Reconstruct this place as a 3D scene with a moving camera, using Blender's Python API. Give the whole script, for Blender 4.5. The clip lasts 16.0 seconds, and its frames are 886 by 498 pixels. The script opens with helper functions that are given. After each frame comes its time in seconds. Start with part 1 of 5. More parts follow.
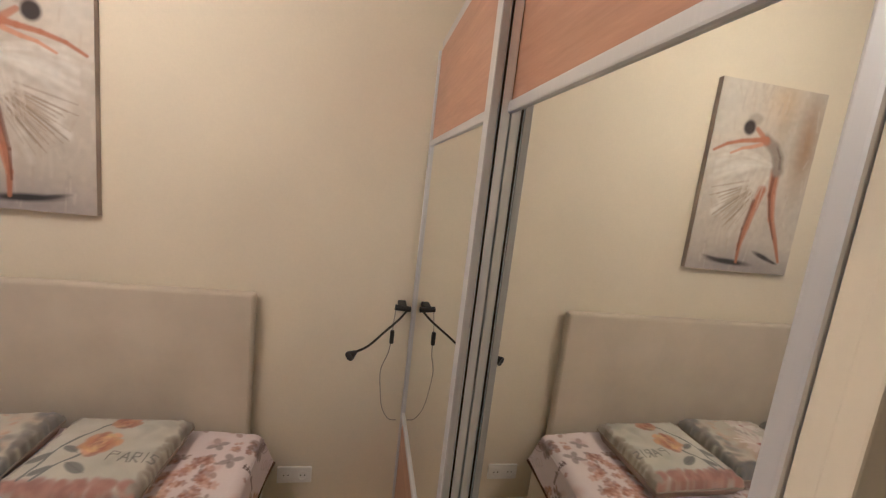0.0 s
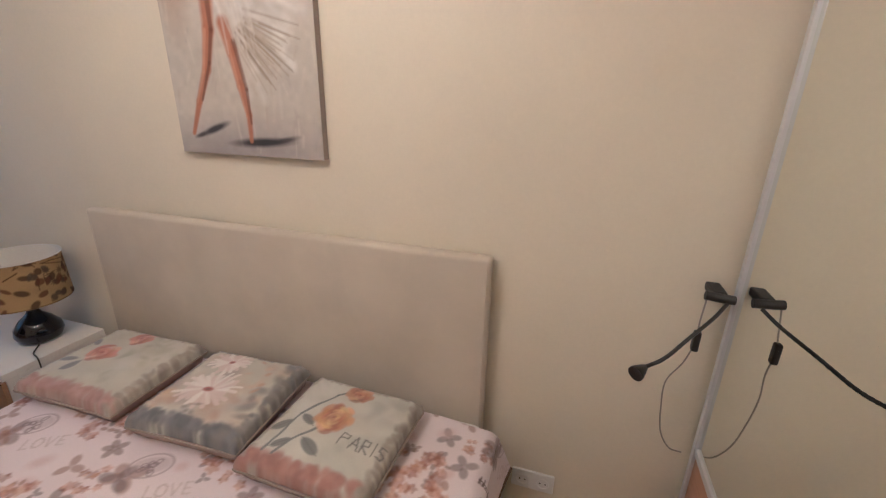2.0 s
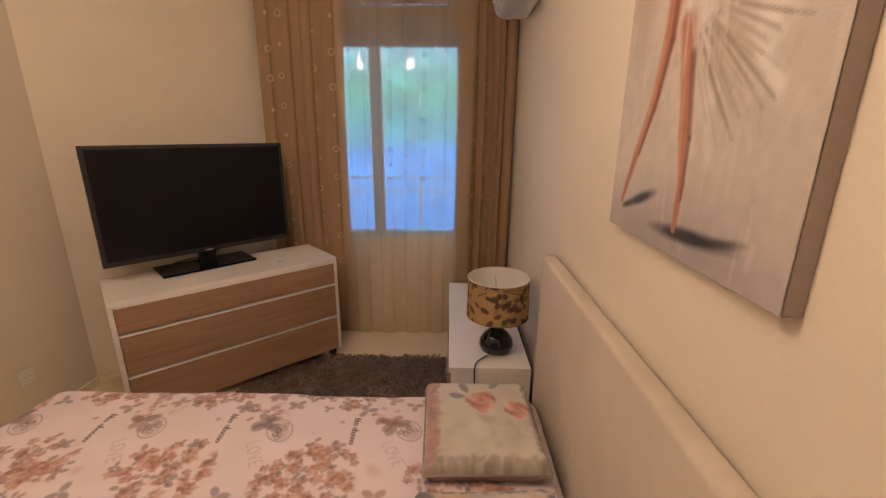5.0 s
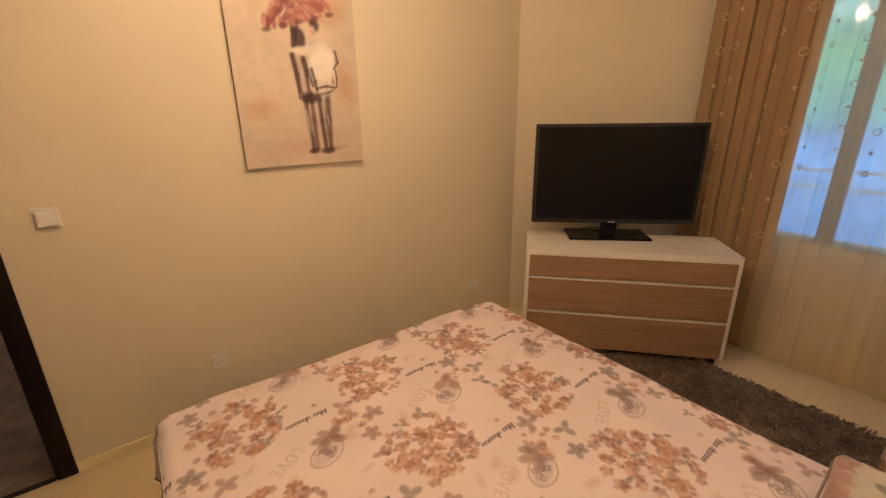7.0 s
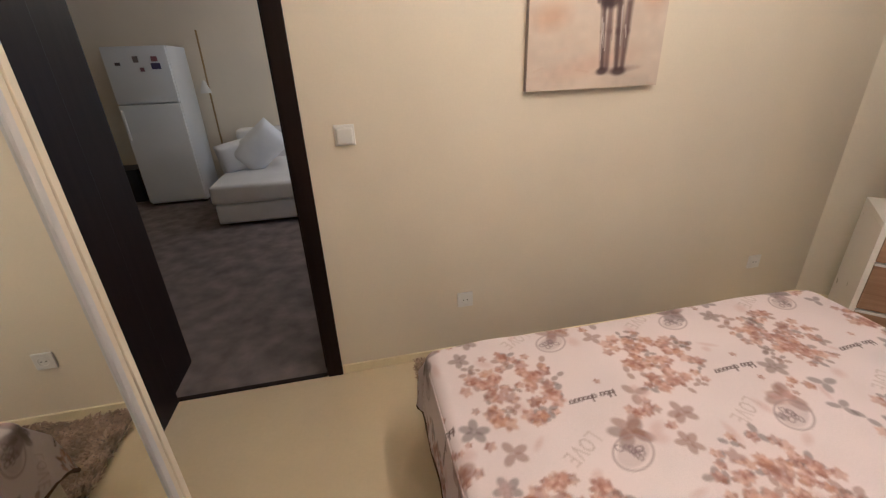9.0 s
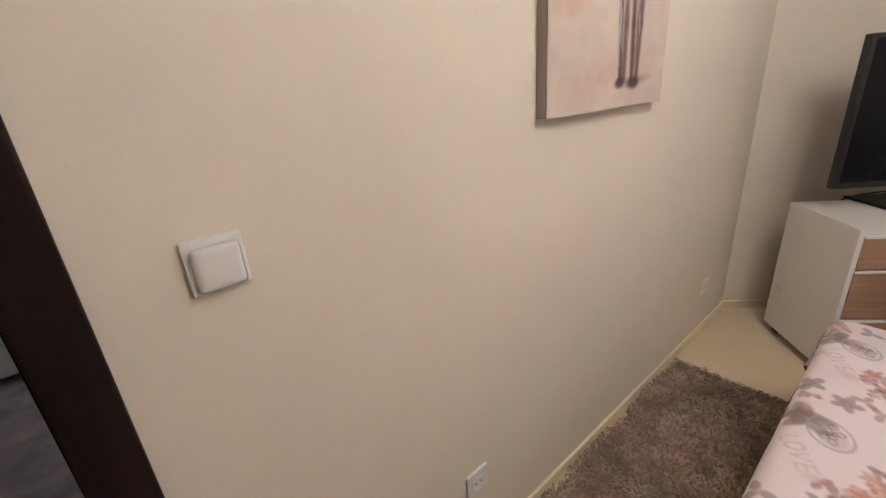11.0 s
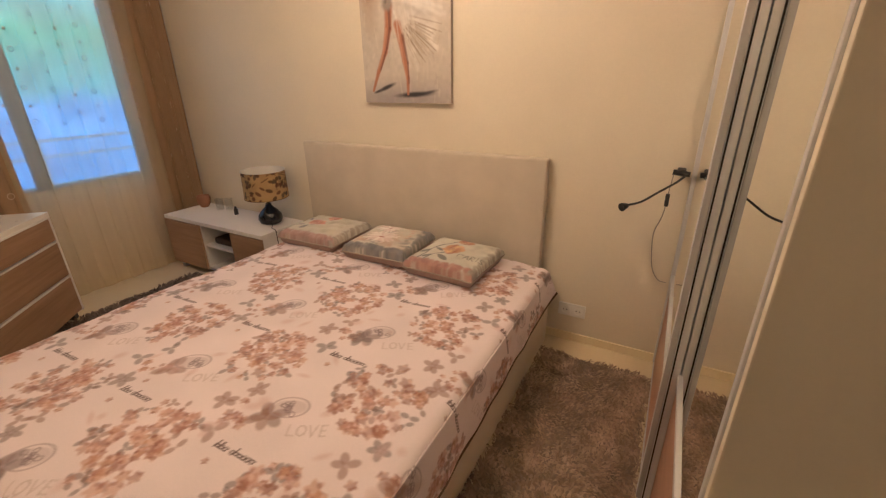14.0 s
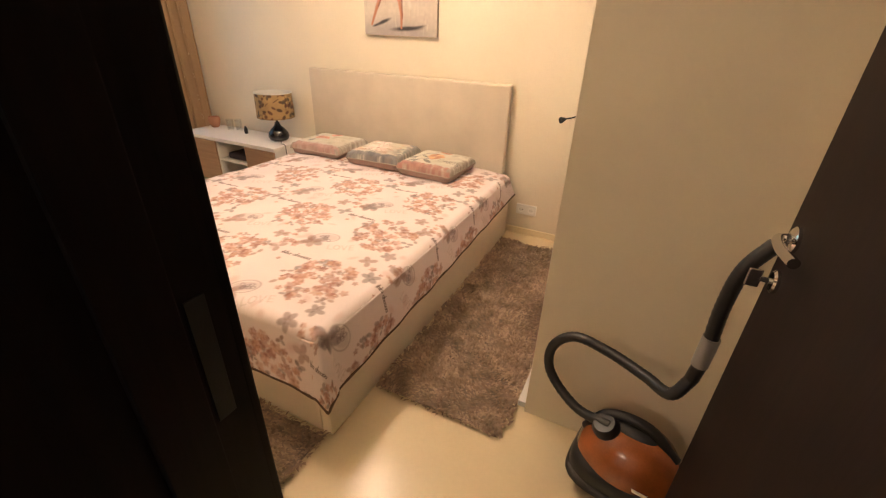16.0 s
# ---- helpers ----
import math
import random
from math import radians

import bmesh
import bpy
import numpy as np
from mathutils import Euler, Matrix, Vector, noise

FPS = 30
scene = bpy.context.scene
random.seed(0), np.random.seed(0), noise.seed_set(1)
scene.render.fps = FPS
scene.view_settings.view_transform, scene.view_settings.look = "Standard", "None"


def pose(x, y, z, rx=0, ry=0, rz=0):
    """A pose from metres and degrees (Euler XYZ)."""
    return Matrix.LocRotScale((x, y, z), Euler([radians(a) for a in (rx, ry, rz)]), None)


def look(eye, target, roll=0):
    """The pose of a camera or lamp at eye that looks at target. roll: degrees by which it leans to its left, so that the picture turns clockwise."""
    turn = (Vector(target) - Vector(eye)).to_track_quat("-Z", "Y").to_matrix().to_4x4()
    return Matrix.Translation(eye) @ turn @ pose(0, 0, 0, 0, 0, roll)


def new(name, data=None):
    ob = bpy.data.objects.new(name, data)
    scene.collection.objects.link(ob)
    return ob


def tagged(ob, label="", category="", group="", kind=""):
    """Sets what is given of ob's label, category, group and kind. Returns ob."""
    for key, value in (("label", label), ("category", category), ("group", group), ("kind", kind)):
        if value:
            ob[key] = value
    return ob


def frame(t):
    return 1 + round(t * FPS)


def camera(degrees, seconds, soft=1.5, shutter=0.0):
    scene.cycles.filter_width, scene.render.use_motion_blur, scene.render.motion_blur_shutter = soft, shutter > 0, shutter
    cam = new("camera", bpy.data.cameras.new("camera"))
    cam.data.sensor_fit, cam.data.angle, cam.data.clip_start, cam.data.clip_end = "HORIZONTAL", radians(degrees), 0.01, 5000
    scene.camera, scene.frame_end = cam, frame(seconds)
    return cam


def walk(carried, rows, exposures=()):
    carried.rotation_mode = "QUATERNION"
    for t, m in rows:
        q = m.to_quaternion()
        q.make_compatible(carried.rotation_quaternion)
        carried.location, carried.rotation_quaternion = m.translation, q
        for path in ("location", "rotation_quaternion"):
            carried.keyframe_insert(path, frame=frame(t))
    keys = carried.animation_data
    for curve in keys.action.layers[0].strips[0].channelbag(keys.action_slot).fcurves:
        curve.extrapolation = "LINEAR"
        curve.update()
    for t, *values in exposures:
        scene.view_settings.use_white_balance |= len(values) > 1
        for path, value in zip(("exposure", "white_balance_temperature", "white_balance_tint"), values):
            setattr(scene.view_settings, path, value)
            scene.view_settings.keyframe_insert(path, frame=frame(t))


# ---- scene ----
cam = camera(93.4, 16.0, 1.25)
PATH = [
    (0, (2.842, 0.869, 1.637), (3.211, 2.809, 1.322), 6.6),
    (0.5, (2.815, 0.851, 1.430), (2.989, 2.695, 0.675), 5.2),
    (1, (2.776, 0.985, 1.430), (2.649, 2.784, 0.566), 2.0),
    (1.5, (2.686, 1.253, 1.505), (2.284, 3.060, 0.748), 0.19),
    (2, (2.632, 1.454, 1.545), (2.063, 3.254, 0.885), 1.14),
    (2.5, (2.554, 1.673, 1.534), (1.839, 3.443, 0.935), 2.84),
    (3, (2.484, 1.878, 1.556), (1.485, 3.513, 0.983), 2.88),
    (3.5, (2.428, 2.043, 1.562), (1.070, 3.398, 0.995), 1.88),
    (4, (2.382, 2.145, 1.564), (0.714, 3.082, 0.981), 1.27),
    (6.5, (2.300, 2.291, 1.617), (0.853, 1.022, 1.073), 0.29),
    (7, (2.376, 2.269, 1.577), (1.244, 0.742, 0.956), -0.78),
    (7.5, (2.455, 2.242, 1.533), (1.665, 0.552, 0.812), -2.10),
    (8, (2.529, 2.195, 1.459), (2.027, 0.450, 0.621), -2.94),
    (8.5, (2.592, 2.027, 1.451), (2.236, 0.236, 0.636), -2.26),
    (11, (2.789, 0.669, 1.411), (1.599, -0.773, 0.699), -4.41),
    (11.5, (2.595, 0.433, 1.379), (0.915, -0.305, 0.584), -5.52),
    (12, (2.607, 0.410, 1.415), (0.768, 0.494, 0.634), -4.45),
    (12.5, (2.725, 0.347, 1.535), (1.016, 1.148, 0.875), -0.98),
    (13, (2.838, 0.406, 1.595), (1.338, 1.619, 1.066), -0.52),
    (13.2, (2.887, 0.467, 1.587), (1.472, 1.786, 1.079), -0.78),
    (13.5, (2.932, 0.540, 1.506), (1.671, 1.998, 0.972), -1.09),
    (14, (2.983, 0.450, 1.481), (2.089, 2.075, 0.730), -0.75),
    (14.5, (3.069, 0.235, 1.537), (2.214, 1.811, 0.651), -0.51),
    (15, (3.134, 0.040, 1.465), (2.069, 1.422, 0.487), -0.41),
    (15.2, (3.171, -0.001, 1.442), (2.130, 1.402, 0.469), -0.25),
    (15.6, (3.233, -0.124, 1.392), (2.384, 1.433, 0.467), 0.94),
    (16, (3.315, -0.250, 1.426), (2.560, 1.346, 0.485), 2.03),
]
GRADE = [
    (0, -0.05, 4600, 10), (0.5, 0.2, 4550, 11), (1.0, 0.28, 4500, 12), (2.0, 0.12, 4450, 12), (3.0, 0.0, 4500, 12), (3.5, 0.0, 4600, 13), (4.0, -0.08, 5600, 22),
    (6.5, 0.17, 5750, 19), (7.0, 0.02, 6700, 17), (7.5, 0.20, 5200, 13), (8.5, 0.36, 4600, 9), (11.0, 0.42, 4300, 10), (11.5, 0.35, 4400, 11), (12.0, 0.13, 5150, 15),
    (12.5, 0.13, 5200, 16), (13.0, 0.05, 5450, 17), (13.5, 0.04, 5450, 17), (14.0, 0.16, 5650, 16), (15.0, 0.48, 5900, 17), (15.5, 0.76, 5900, 15), (16.0, 1.03, 5600, 13),
]
walk(cam, [(t, look(eye, target, roll)) for t, eye, target, roll in PATH], GRADE)

# ---- world and lights ----
world = bpy.data.worlds.new("sky")
scene.world = world
world.use_nodes = True
wn = world.node_tree
sky = wn.nodes.new("ShaderNodeTexSky")
sky.sky_type, sky.sun_disc = "NISHITA", False
sky.sun_elevation, sky.sun_rotation = radians(46), radians(128)
wn.links.new(sky.outputs[0], wn.nodes["Background"].inputs[0])
wn.nodes["Background"].inputs[1].default_value = 0.15


def lamp(name, kind, power, color, m, size=0.3):
    data = bpy.data.lights.new(name, kind)
    data.energy, data.color = power, color
    if kind == "AREA":
        data.shape, data.size = "SQUARE", size
    elif kind == "SUN":
        data.angle = radians(size)
    else:
        data.shadow_soft_size = size
    ob = new(name, data)
    ob.matrix_world = m
    return ob


lamp("sun", "SUN", 3.5, (1, 0.96, 0.90), look((9, -7, 12), (0, 0, 0)), 0.6)
WARM = (1, 0.71, 0.43)
lamp("ceiling_bulb", "POINT", 25, WARM, pose(1.78, 1.70, 2.45), 0.07)
lamp("ceiling_bulb", "POINT", 23, WARM, pose(1.66, 1.03, 2.45), 0.07)
# unseen bulb, added and placed to light the wardrobe side through the doorway
lamp("added_living_bulb", "POINT", 22, WARM, pose(2.55, -2.7, 2.38), 0.06)
# area lamp added inside the unseen west opening to brighten the living room
lamp("added_living_light", "AREA", 5, (0.95, 0.9, 0.88), look((0.97, -2.4, 1.5), (5, -2.6, 0.6)), 0.9)

lamp("window_sky_light", "AREA", 12, (0.60, 0.74, 1.0), look((-1.42, 1.85, 2.50), (0.35, 2.1, 0.75)), 0.9)

# ---- materials ----


def nodes_of(name):
    m = bpy.data.materials.new(name)
    m.use_nodes = True
    return m, m.node_tree, m.node_tree.nodes["Principled BSDF"]


def noise_tex(nt, scale, detail=4.0, stretch=(1, 1, 1), rough=0.55):
    pos = nt.nodes.new("ShaderNodeTexCoord")
    mp = nt.nodes.new("ShaderNodeMapping")
    mp.inputs["Scale"].default_value = stretch
    n = nt.nodes.new("ShaderNodeTexNoise")
    n.inputs["Scale"].default_value, n.inputs["Detail"].default_value = scale, detail
    n.inputs["Roughness"].default_value = rough
    nt.links.new(pos.outputs["Object"], mp.inputs[0])
    nt.links.new(mp.outputs[0], n.inputs["Vector"])
    return n.outputs["Fac"]


def ramp(nt, fac, stops):
    r = nt.nodes.new("ShaderNodeValToRGB")
    while len(r.color_ramp.elements) < len(stops):
        r.color_ramp.elements.new(0.5)
    for e, (p, c) in zip(r.color_ramp.elements, stops):
        e.position, e.color = p, (*c, 1)
    nt.links.new(fac, r.inputs[0])
    return r.outputs[0]


def mix_rgb(nt, fac, a, b, kind="MIX"):
    x = nt.nodes.new("ShaderNodeMix")
    x.data_type, x.blend_type = "RGBA", kind
    if isinstance(fac, float):
        x.inputs[0].default_value = fac
    else:
        nt.links.new(fac, x.inputs[0])
    nt.links.new(a, x.inputs[6])
    nt.links.new(b, x.inputs[7])
    return x.outputs[2]


def bumped(nt, b, fac, strength, dist):
    u = nt.nodes.new("ShaderNodeBump")
    u.inputs["Strength"].default_value, u.inputs["Distance"].default_value = strength, dist
    nt.links.new(fac, u.inputs["Height"])
    nt.links.new(u.outputs[0], b.inputs["Normal"])


def surf(name, col, rough=0.6, metal=0.0, var=0.10, scale=3.0, grain=160.0, bump=0.15, dist=0.002, stretch=(1, 1, 1), coat=0.0, stains=None):
    m, nt, b = nodes_of(name)
    b.inputs["Roughness"].default_value, b.inputs["Metallic"].default_value = rough, metal
    b.inputs["Coat Weight"].default_value = coat
    lo, hi = [max(0, c * (1 - var)) for c in col], [min(1, c * (1 + var)) for c in col]
    big = ramp(nt, noise_tex(nt, scale, 5, stretch), [(0.3, lo), (0.7, hi)])
    fine_fac = noise_tex(nt, grain, 3, stretch)
    fine = ramp(nt, fine_fac, [(0.25, (0.86, 0.86, 0.86)), (0.75, (1.0, 1.0, 1.0))])
    out = mix_rgb(nt, min(1.0, var * 5), big, fine, "MULTIPLY")
    nt.links.new(out, b.inputs["Base Color"])
    rv = 0.05 if rough < 0.5 else 0.15
    r = nt.nodes.new("ShaderNodeMapRange")
    r.inputs[3].default_value, r.inputs[4].default_value = max(0.02, rough * (1 - rv)), min(1, rough * (1 + rv))
    nt.links.new(noise_tex(nt, scale * 4, 4), r.inputs[0])
    nt.links.new(r.outputs[0], b.inputs["Roughness"])
    if bump:
        bumped(nt, b, fine_fac, bump, dist)
    return m


def wood(name, dark, light, rough=0.45, stretch=(0.6, 14, 14)):
    m, nt, b = nodes_of(name)
    f = noise_tex(nt, 2.2, 6, stretch, 0.65)
    c = ramp(nt, f, [(0.28, dark), (0.5, [(a + d) / 2 for a, d in zip(dark, light)]), (0.72, light)])
    f2 = noise_tex(nt, 14, 5, stretch, 0.7)
    c2 = ramp(nt, f2, [(0.3, (0.82, 0.8, 0.78)), (0.7, (1, 1, 1))])
    nt.links.new(mix_rgb(nt, 0.8, c, c2, "MULTIPLY"), b.inputs["Base Color"])
    b.inputs["Roughness"].default_value = rough
    bumped(nt, b, f2, 0.12, 0.001)
    return m


def printed(name, rough=0.85, grain=420.0, bump=0.3, sheen=0.0):
    m, nt, b = nodes_of(name)
    a = nt.nodes.new("ShaderNodeAttribute")
    a.attribute_name = "paint"
    f = noise_tex(nt, grain, 2)
    g = ramp(nt, f, [(0.3, (0.86, 0.86, 0.86)), (0.7, (1, 1, 1))])
    nt.links.new(mix_rgb(nt, 0.7, a.outputs["Color"], g, "MULTIPLY"), b.inputs["Base Color"])
    b.inputs["Roughness"].default_value = rough
    b.inputs["Sheen Weight"].default_value = sheen
    bumped(nt, b, f, bump, 0.0015)
    return m


def voile(name, col, clear):
    m = bpy.data.materials.new(name)
    m.use_nodes = True
    nt = m.node_tree
    nt.nodes.clear()
    out = nt.nodes.new("ShaderNodeOutputMaterial")
    tr, tl, df = (nt.nodes.new("ShaderNodeBsdf" + k) for k in ("Transparent", "Translucent", "Diffuse"))
    a, b = nt.nodes.new("ShaderNodeMixShader"), nt.nodes.new("ShaderNodeMixShader")
    c = ramp(nt, noise_tex(nt, 5, 2, (1, 3, 0.15)), [(0.3, [x * 0.90 for x in col]), (0.7, col)])
    nt.links.new(c, tl.inputs[0])
    nt.links.new(c, df.inputs[0])
    a.inputs[0].default_value, b.inputs[0].default_value = 0.5, 1 - clear
    nt.links.new(df.outputs[0], a.inputs[1])
    nt.links.new(tl.outputs[0], a.inputs[2])
    nt.links.new(tr.outputs[0], b.inputs[1])
    nt.links.new(a.outputs[0], b.inputs[2])
    nt.links.new(b.outputs[0], out.inputs[0])
    return m


def glass(name, tint=(0.95, 0.98, 1.0), gloss=0.06):
    m = bpy.data.materials.new(name)
    m.use_nodes = True
    nt = m.node_tree
    nt.nodes.clear()
    out = nt.nodes.new("ShaderNodeOutputMaterial")
    tr, gl, mx = nt.nodes.new("ShaderNodeBsdfTransparent"), nt.nodes.new("ShaderNodeBsdfGlossy"), nt.nodes.new("ShaderNodeMixShader")
    tr.inputs[0].default_value = (*tint, 1)
    gl.inputs["Roughness"].default_value = 0.03
    mx.inputs[0].default_value = gloss
    nt.links.new(tr.outputs[0], mx.inputs[1])
    nt.links.new(gl.outputs[0], mx.inputs[2])
    nt.links.new(mx.outputs[0], out.inputs[0])
    return m


WALL = surf("cream_wall_paint", (0.752, 0.675, 0.53), 0.75, var=0.045, scale=1.6, grain=90, bump=0.14, dist=0.003)
CEIL = surf("white_ceiling_paint", (0.80, 0.77, 0.70), 0.85, var=0.02, grain=90)
FLOOR = surf("glazed_beige_tile", (0.67, 0.56, 0.365), 0.22, var=0.05, scale=2.0, grain=60, bump=0.02)
FLOOR.node_tree.nodes["Principled BSDF"].inputs["Specular IOR Level"].default_value = 0.35
SKIRT = surf("cream_tile_skirting", (0.80, 0.69, 0.45), 0.3, var=0.05, grain=80, bump=0.05)
WENGE = wood("dark_wenge_veneer", (0.008, 0.005, 0.004), (0.019, 0.011, 0.009), 0.5, (14, 14, 0.6))
WENGE.node_tree.nodes["Principled BSDF"].inputs["Specular IOR Level"].default_value = 0.15
OAK = wood("pale_oak_foil", (0.31, 0.185, 0.105), (0.46, 0.295, 0.175), 0.42)
SALMON = wood("salmon_beech_panel", (0.42, 0.22, 0.13), (0.56, 0.31, 0.19), 0.4, (10, 0.7, 10))
WHITE = surf("white_lacquer", (0.80, 0.77, 0.72), 0.28, var=0.03, grain=120, bump=0.03)
CREAMBOARD = surf("cream_melamine", (0.70, 0.63, 0.49), 0.4, var=0.03, grain=150, bump=0.05)
ALU = surf("brushed_aluminium", (0.66, 0.655, 0.66), 0.40, 0.45, var=0.06, grain=220, stretch=(1, 1, 0.03), bump=0.08, dist=0.0006)
# darker grey that paints in the shade on the door's less lit end
ALUSHADE = surf("shaded_grey_rib", (0.40, 0.39, 0.38), 0.6, var=0.08, grain=220, stretch=(1, 1, 0.03))
BLACKGAP = surf("black_brush_seal", (0.015, 0.013, 0.012), 0.9, var=0.2)
MIRROR, _nt, _b = nodes_of("silvered_mirror")
_b.inputs["Base Color"].default_value, _b.inputs["Metallic"].default_value, _b.inputs["Roughness"].default_value = (0.88, 0.90, 0.86, 1), 1.0, 0.015
LINEN = surf("beige_woven_upholstery", (0.59, 0.515, 0.41), 0.9, var=0.07, scale=5, grain=420, bump=0.6, dist=0.0015)
BEDBOX = surf("cream_leatherette", (0.72, 0.64, 0.50), 0.5, var=0.05, scale=4, grain=300, bump=0.15)
MATTRESS = surf("white_mattress_cloth", (0.75, 0.72, 0.68), 0.9, var=0.05)
PRINT = printed("printed_cotton", 0.85, 380, 0.35, 0.15)
CANVAS = printed("painted_canvas", 0.6, 500, 0.4)
CUSHSEAM = surf("beige_seam", (0.33, 0.27, 0.22), 0.85)
PIPING = surf("brown_piping", (0.10, 0.055, 0.03), 0.8)
DRAPE = surf("tan_satin_curtain", (0.34, 0.225, 0.122), 0.75, var=0.10, scale=6, grain=350, stretch=(1, 1, 0.25), bump=0.25)
EMBROID = surf("pale_embroidery_thread", (0.52, 0.41, 0.28), 0.6, var=0.1)
VOILE = voile("cream_voile", (0.90, 0.75, 0.50), 0.54)
VOILEDOT = surf("brown_voile_dots", (0.40, 0.32, 0.24), 0.8)
BLACKGLOSS = surf("black_screen_glass", (0.008, 0.008, 0.009), 0.12, var=0.1, bump=0.0)
BLACKGLOSS.node_tree.nodes["Principled BSDF"].inputs["Specular IOR Level"].default_value = 0.2
BLACKPL = surf("black_plastic", (0.015, 0.014, 0.014), 0.4, var=0.15, grain=200)
BLACKCER = surf("black_glazed_ceramic", (0.008, 0.007, 0.009), 0.10, var=0.2, bump=0.0, coat=0.5)
WHITEPL = surf("white_plastic", (0.78, 0.76, 0.71), 0.35, var=0.02, bump=0.02)
CHROME = surf("polished_chrome", (0.72, 0.71, 0.69), 0.12, 1.0, var=0.03, bump=0.0)
ORANGEPL = surf("translucent_orange_plastic", (0.30, 0.085, 0.015), 0.15, var=0.25, scale=9, bump=0.0, coat=0.6)
RUGBACK = surf("brown_rug_backing", (0.24, 0.18, 0.135), 0.95, var=0.3, scale=14)
SHADEIN = surf("white_shade_lining", (0.75, 0.72, 0.66), 0.8)
SHADECLOTH = printed("printed_shade_cloth", 0.85, 300, 0.3)
GREYCARPET = surf("grey_carpet", (0.20, 0.16, 0.14), 0.97, var=0.35, scale=7, grain=190, bump=0.9, dist=0.008)
SOFACLOTH = surf("white_leatherette", (0.74, 0.73, 0.71), 0.45, var=0.04, scale=6, grain=260, bump=0.15)
FRIDGEWHITE = surf("white_enamel", (0.72, 0.73, 0.73), 0.3, var=0.03, bump=0.03)
PAVE = surf("pale_paving", (0.40, 0.42, 0.46), 0.85, var=0.15, scale=1.5, grain=30)
CONCRETE = surf("grey_concrete", (0.36, 0.38, 0.42), 0.9, var=0.15, scale=2, grain=40)
BROWNCLAY = surf("terracotta_pot", (0.34, 0.16, 0.09), 0.7, var=0.15)
CLEARGLASS = glass("clear_tumbler", (0.96, 0.97, 0.97), 0.12)
PANE = glass("window_pane", (0.95, 0.98, 1.0), 0.022)


def leafy(name, a, b, clump=0.0):
    m, nt, p = nodes_of(name)
    g = nt.nodes.new("ShaderNodeNewGeometry")
    c = ramp(nt, g.outputs["Random Per Island"], [(0.0, a), (1.0, b)])
    if clump:
        c = mix_rgb(nt, 0.9, c, ramp(nt, noise_tex(nt, clump, 3), [(0.34, (0.58, 0.55, 0.52)), (0.66, (1.12, 1.08, 1.04))]), "MULTIPLY")
    nt.links.new(c, p.inputs["Base Color"])
    p.inputs["Roughness"].default_value = 0.6 if not clump else 0.95
    return m


TUFT = leafy("rug_pile", (0.29, 0.212, 0.15), (0.46, 0.35, 0.26), 11.0)
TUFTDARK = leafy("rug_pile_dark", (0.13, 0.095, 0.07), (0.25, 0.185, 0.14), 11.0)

# ---- building helpers ----
BASE = {}


def thing(name, at=(0, 0, 0), label="", category="", group="", turn=0.0, kind=""):
    ob = new(name)
    m = pose(*at, 0, 0, turn)
    ob.matrix_world = m
    ob.empty_display_size = 0.1
    BASE[ob.name] = m
    return tagged(ob, label, category, group, kind)


def mesh_of(name, bm, material, smooth=False):
    me = bpy.data.meshes.new(name)
    bmesh.ops.recalc_face_normals(bm, faces=bm.faces)
    bm.to_mesh(me)
    bm.free()
    me.materials.append(material)
    if smooth:
        me.polygons.foreach_set("use_smooth", [True] * len(me.polygons))
        me.set_sharp_from_angle(angle=radians(38))
    return me


def part(name, bm, material, parent, label="", local=False, smooth=False):
    """One mesh under a thing or part; bm in world metres unless local."""
    m = BASE[parent.name]
    if not local:
        bm.transform(m.inverted())
    ob = new(name, mesh_of(name, bm, material, smooth))
    ob.parent = parent
    BASE[ob.name] = m
    return tagged(ob, label)


def solo(name, bm, material, label="", category="", kind="", group="", smooth=False):
    ob = new(name, mesh_of(name, bm, material, smooth))
    BASE[ob.name] = Matrix.Identity(4)
    return tagged(ob, label, category, group, kind)


def box(x0, y0, z0, x1, y1, z1, bevel=0.0, bm=None, segs=2):
    own = bmesh.new()
    bmesh.ops.create_cube(own, size=1, matrix=Matrix.LocRotScale(((x0 + x1) / 2, (y0 + y1) / 2, (z0 + z1) / 2), None, (abs(x1 - x0), abs(y1 - y0), abs(z1 - z0))))
    if bevel:
        bmesh.ops.bevel(own, geom=own.edges[:], offset=bevel, segments=segs, affect="EDGES", profile=0.6)
    return joined(bm, own)


def joined(bm, own):
    if bm is None:
        return own
    me = bpy.data.meshes.new("tmp")
    own.to_mesh(me)
    own.free()
    bm.from_mesh(me)
    bpy.data.meshes.remove(me)
    return bm


def lathe(profile, centre=(0, 0, 0), steps=32, bm=None):
    """A turned body from (radius, height) pairs round the z axis."""
    own = bmesh.new()
    rings = []
    for r, z in profile:
        rings.append([own.verts.new((centre[0] + r * math.cos(2 * math.pi * k / steps), centre[1] + r * math.sin(2 * math.pi * k / steps), centre[2] + z)) for k in range(steps)])
    for a, b in zip(rings, rings[1:]):
        for k in range(steps):
            own.faces.new((a[k], a[(k + 1) % steps], b[(k + 1) % steps], b[k]))
    own.faces.new(rings[0][::-1])
    own.faces.new(rings[-1])
    return joined(bm, own)


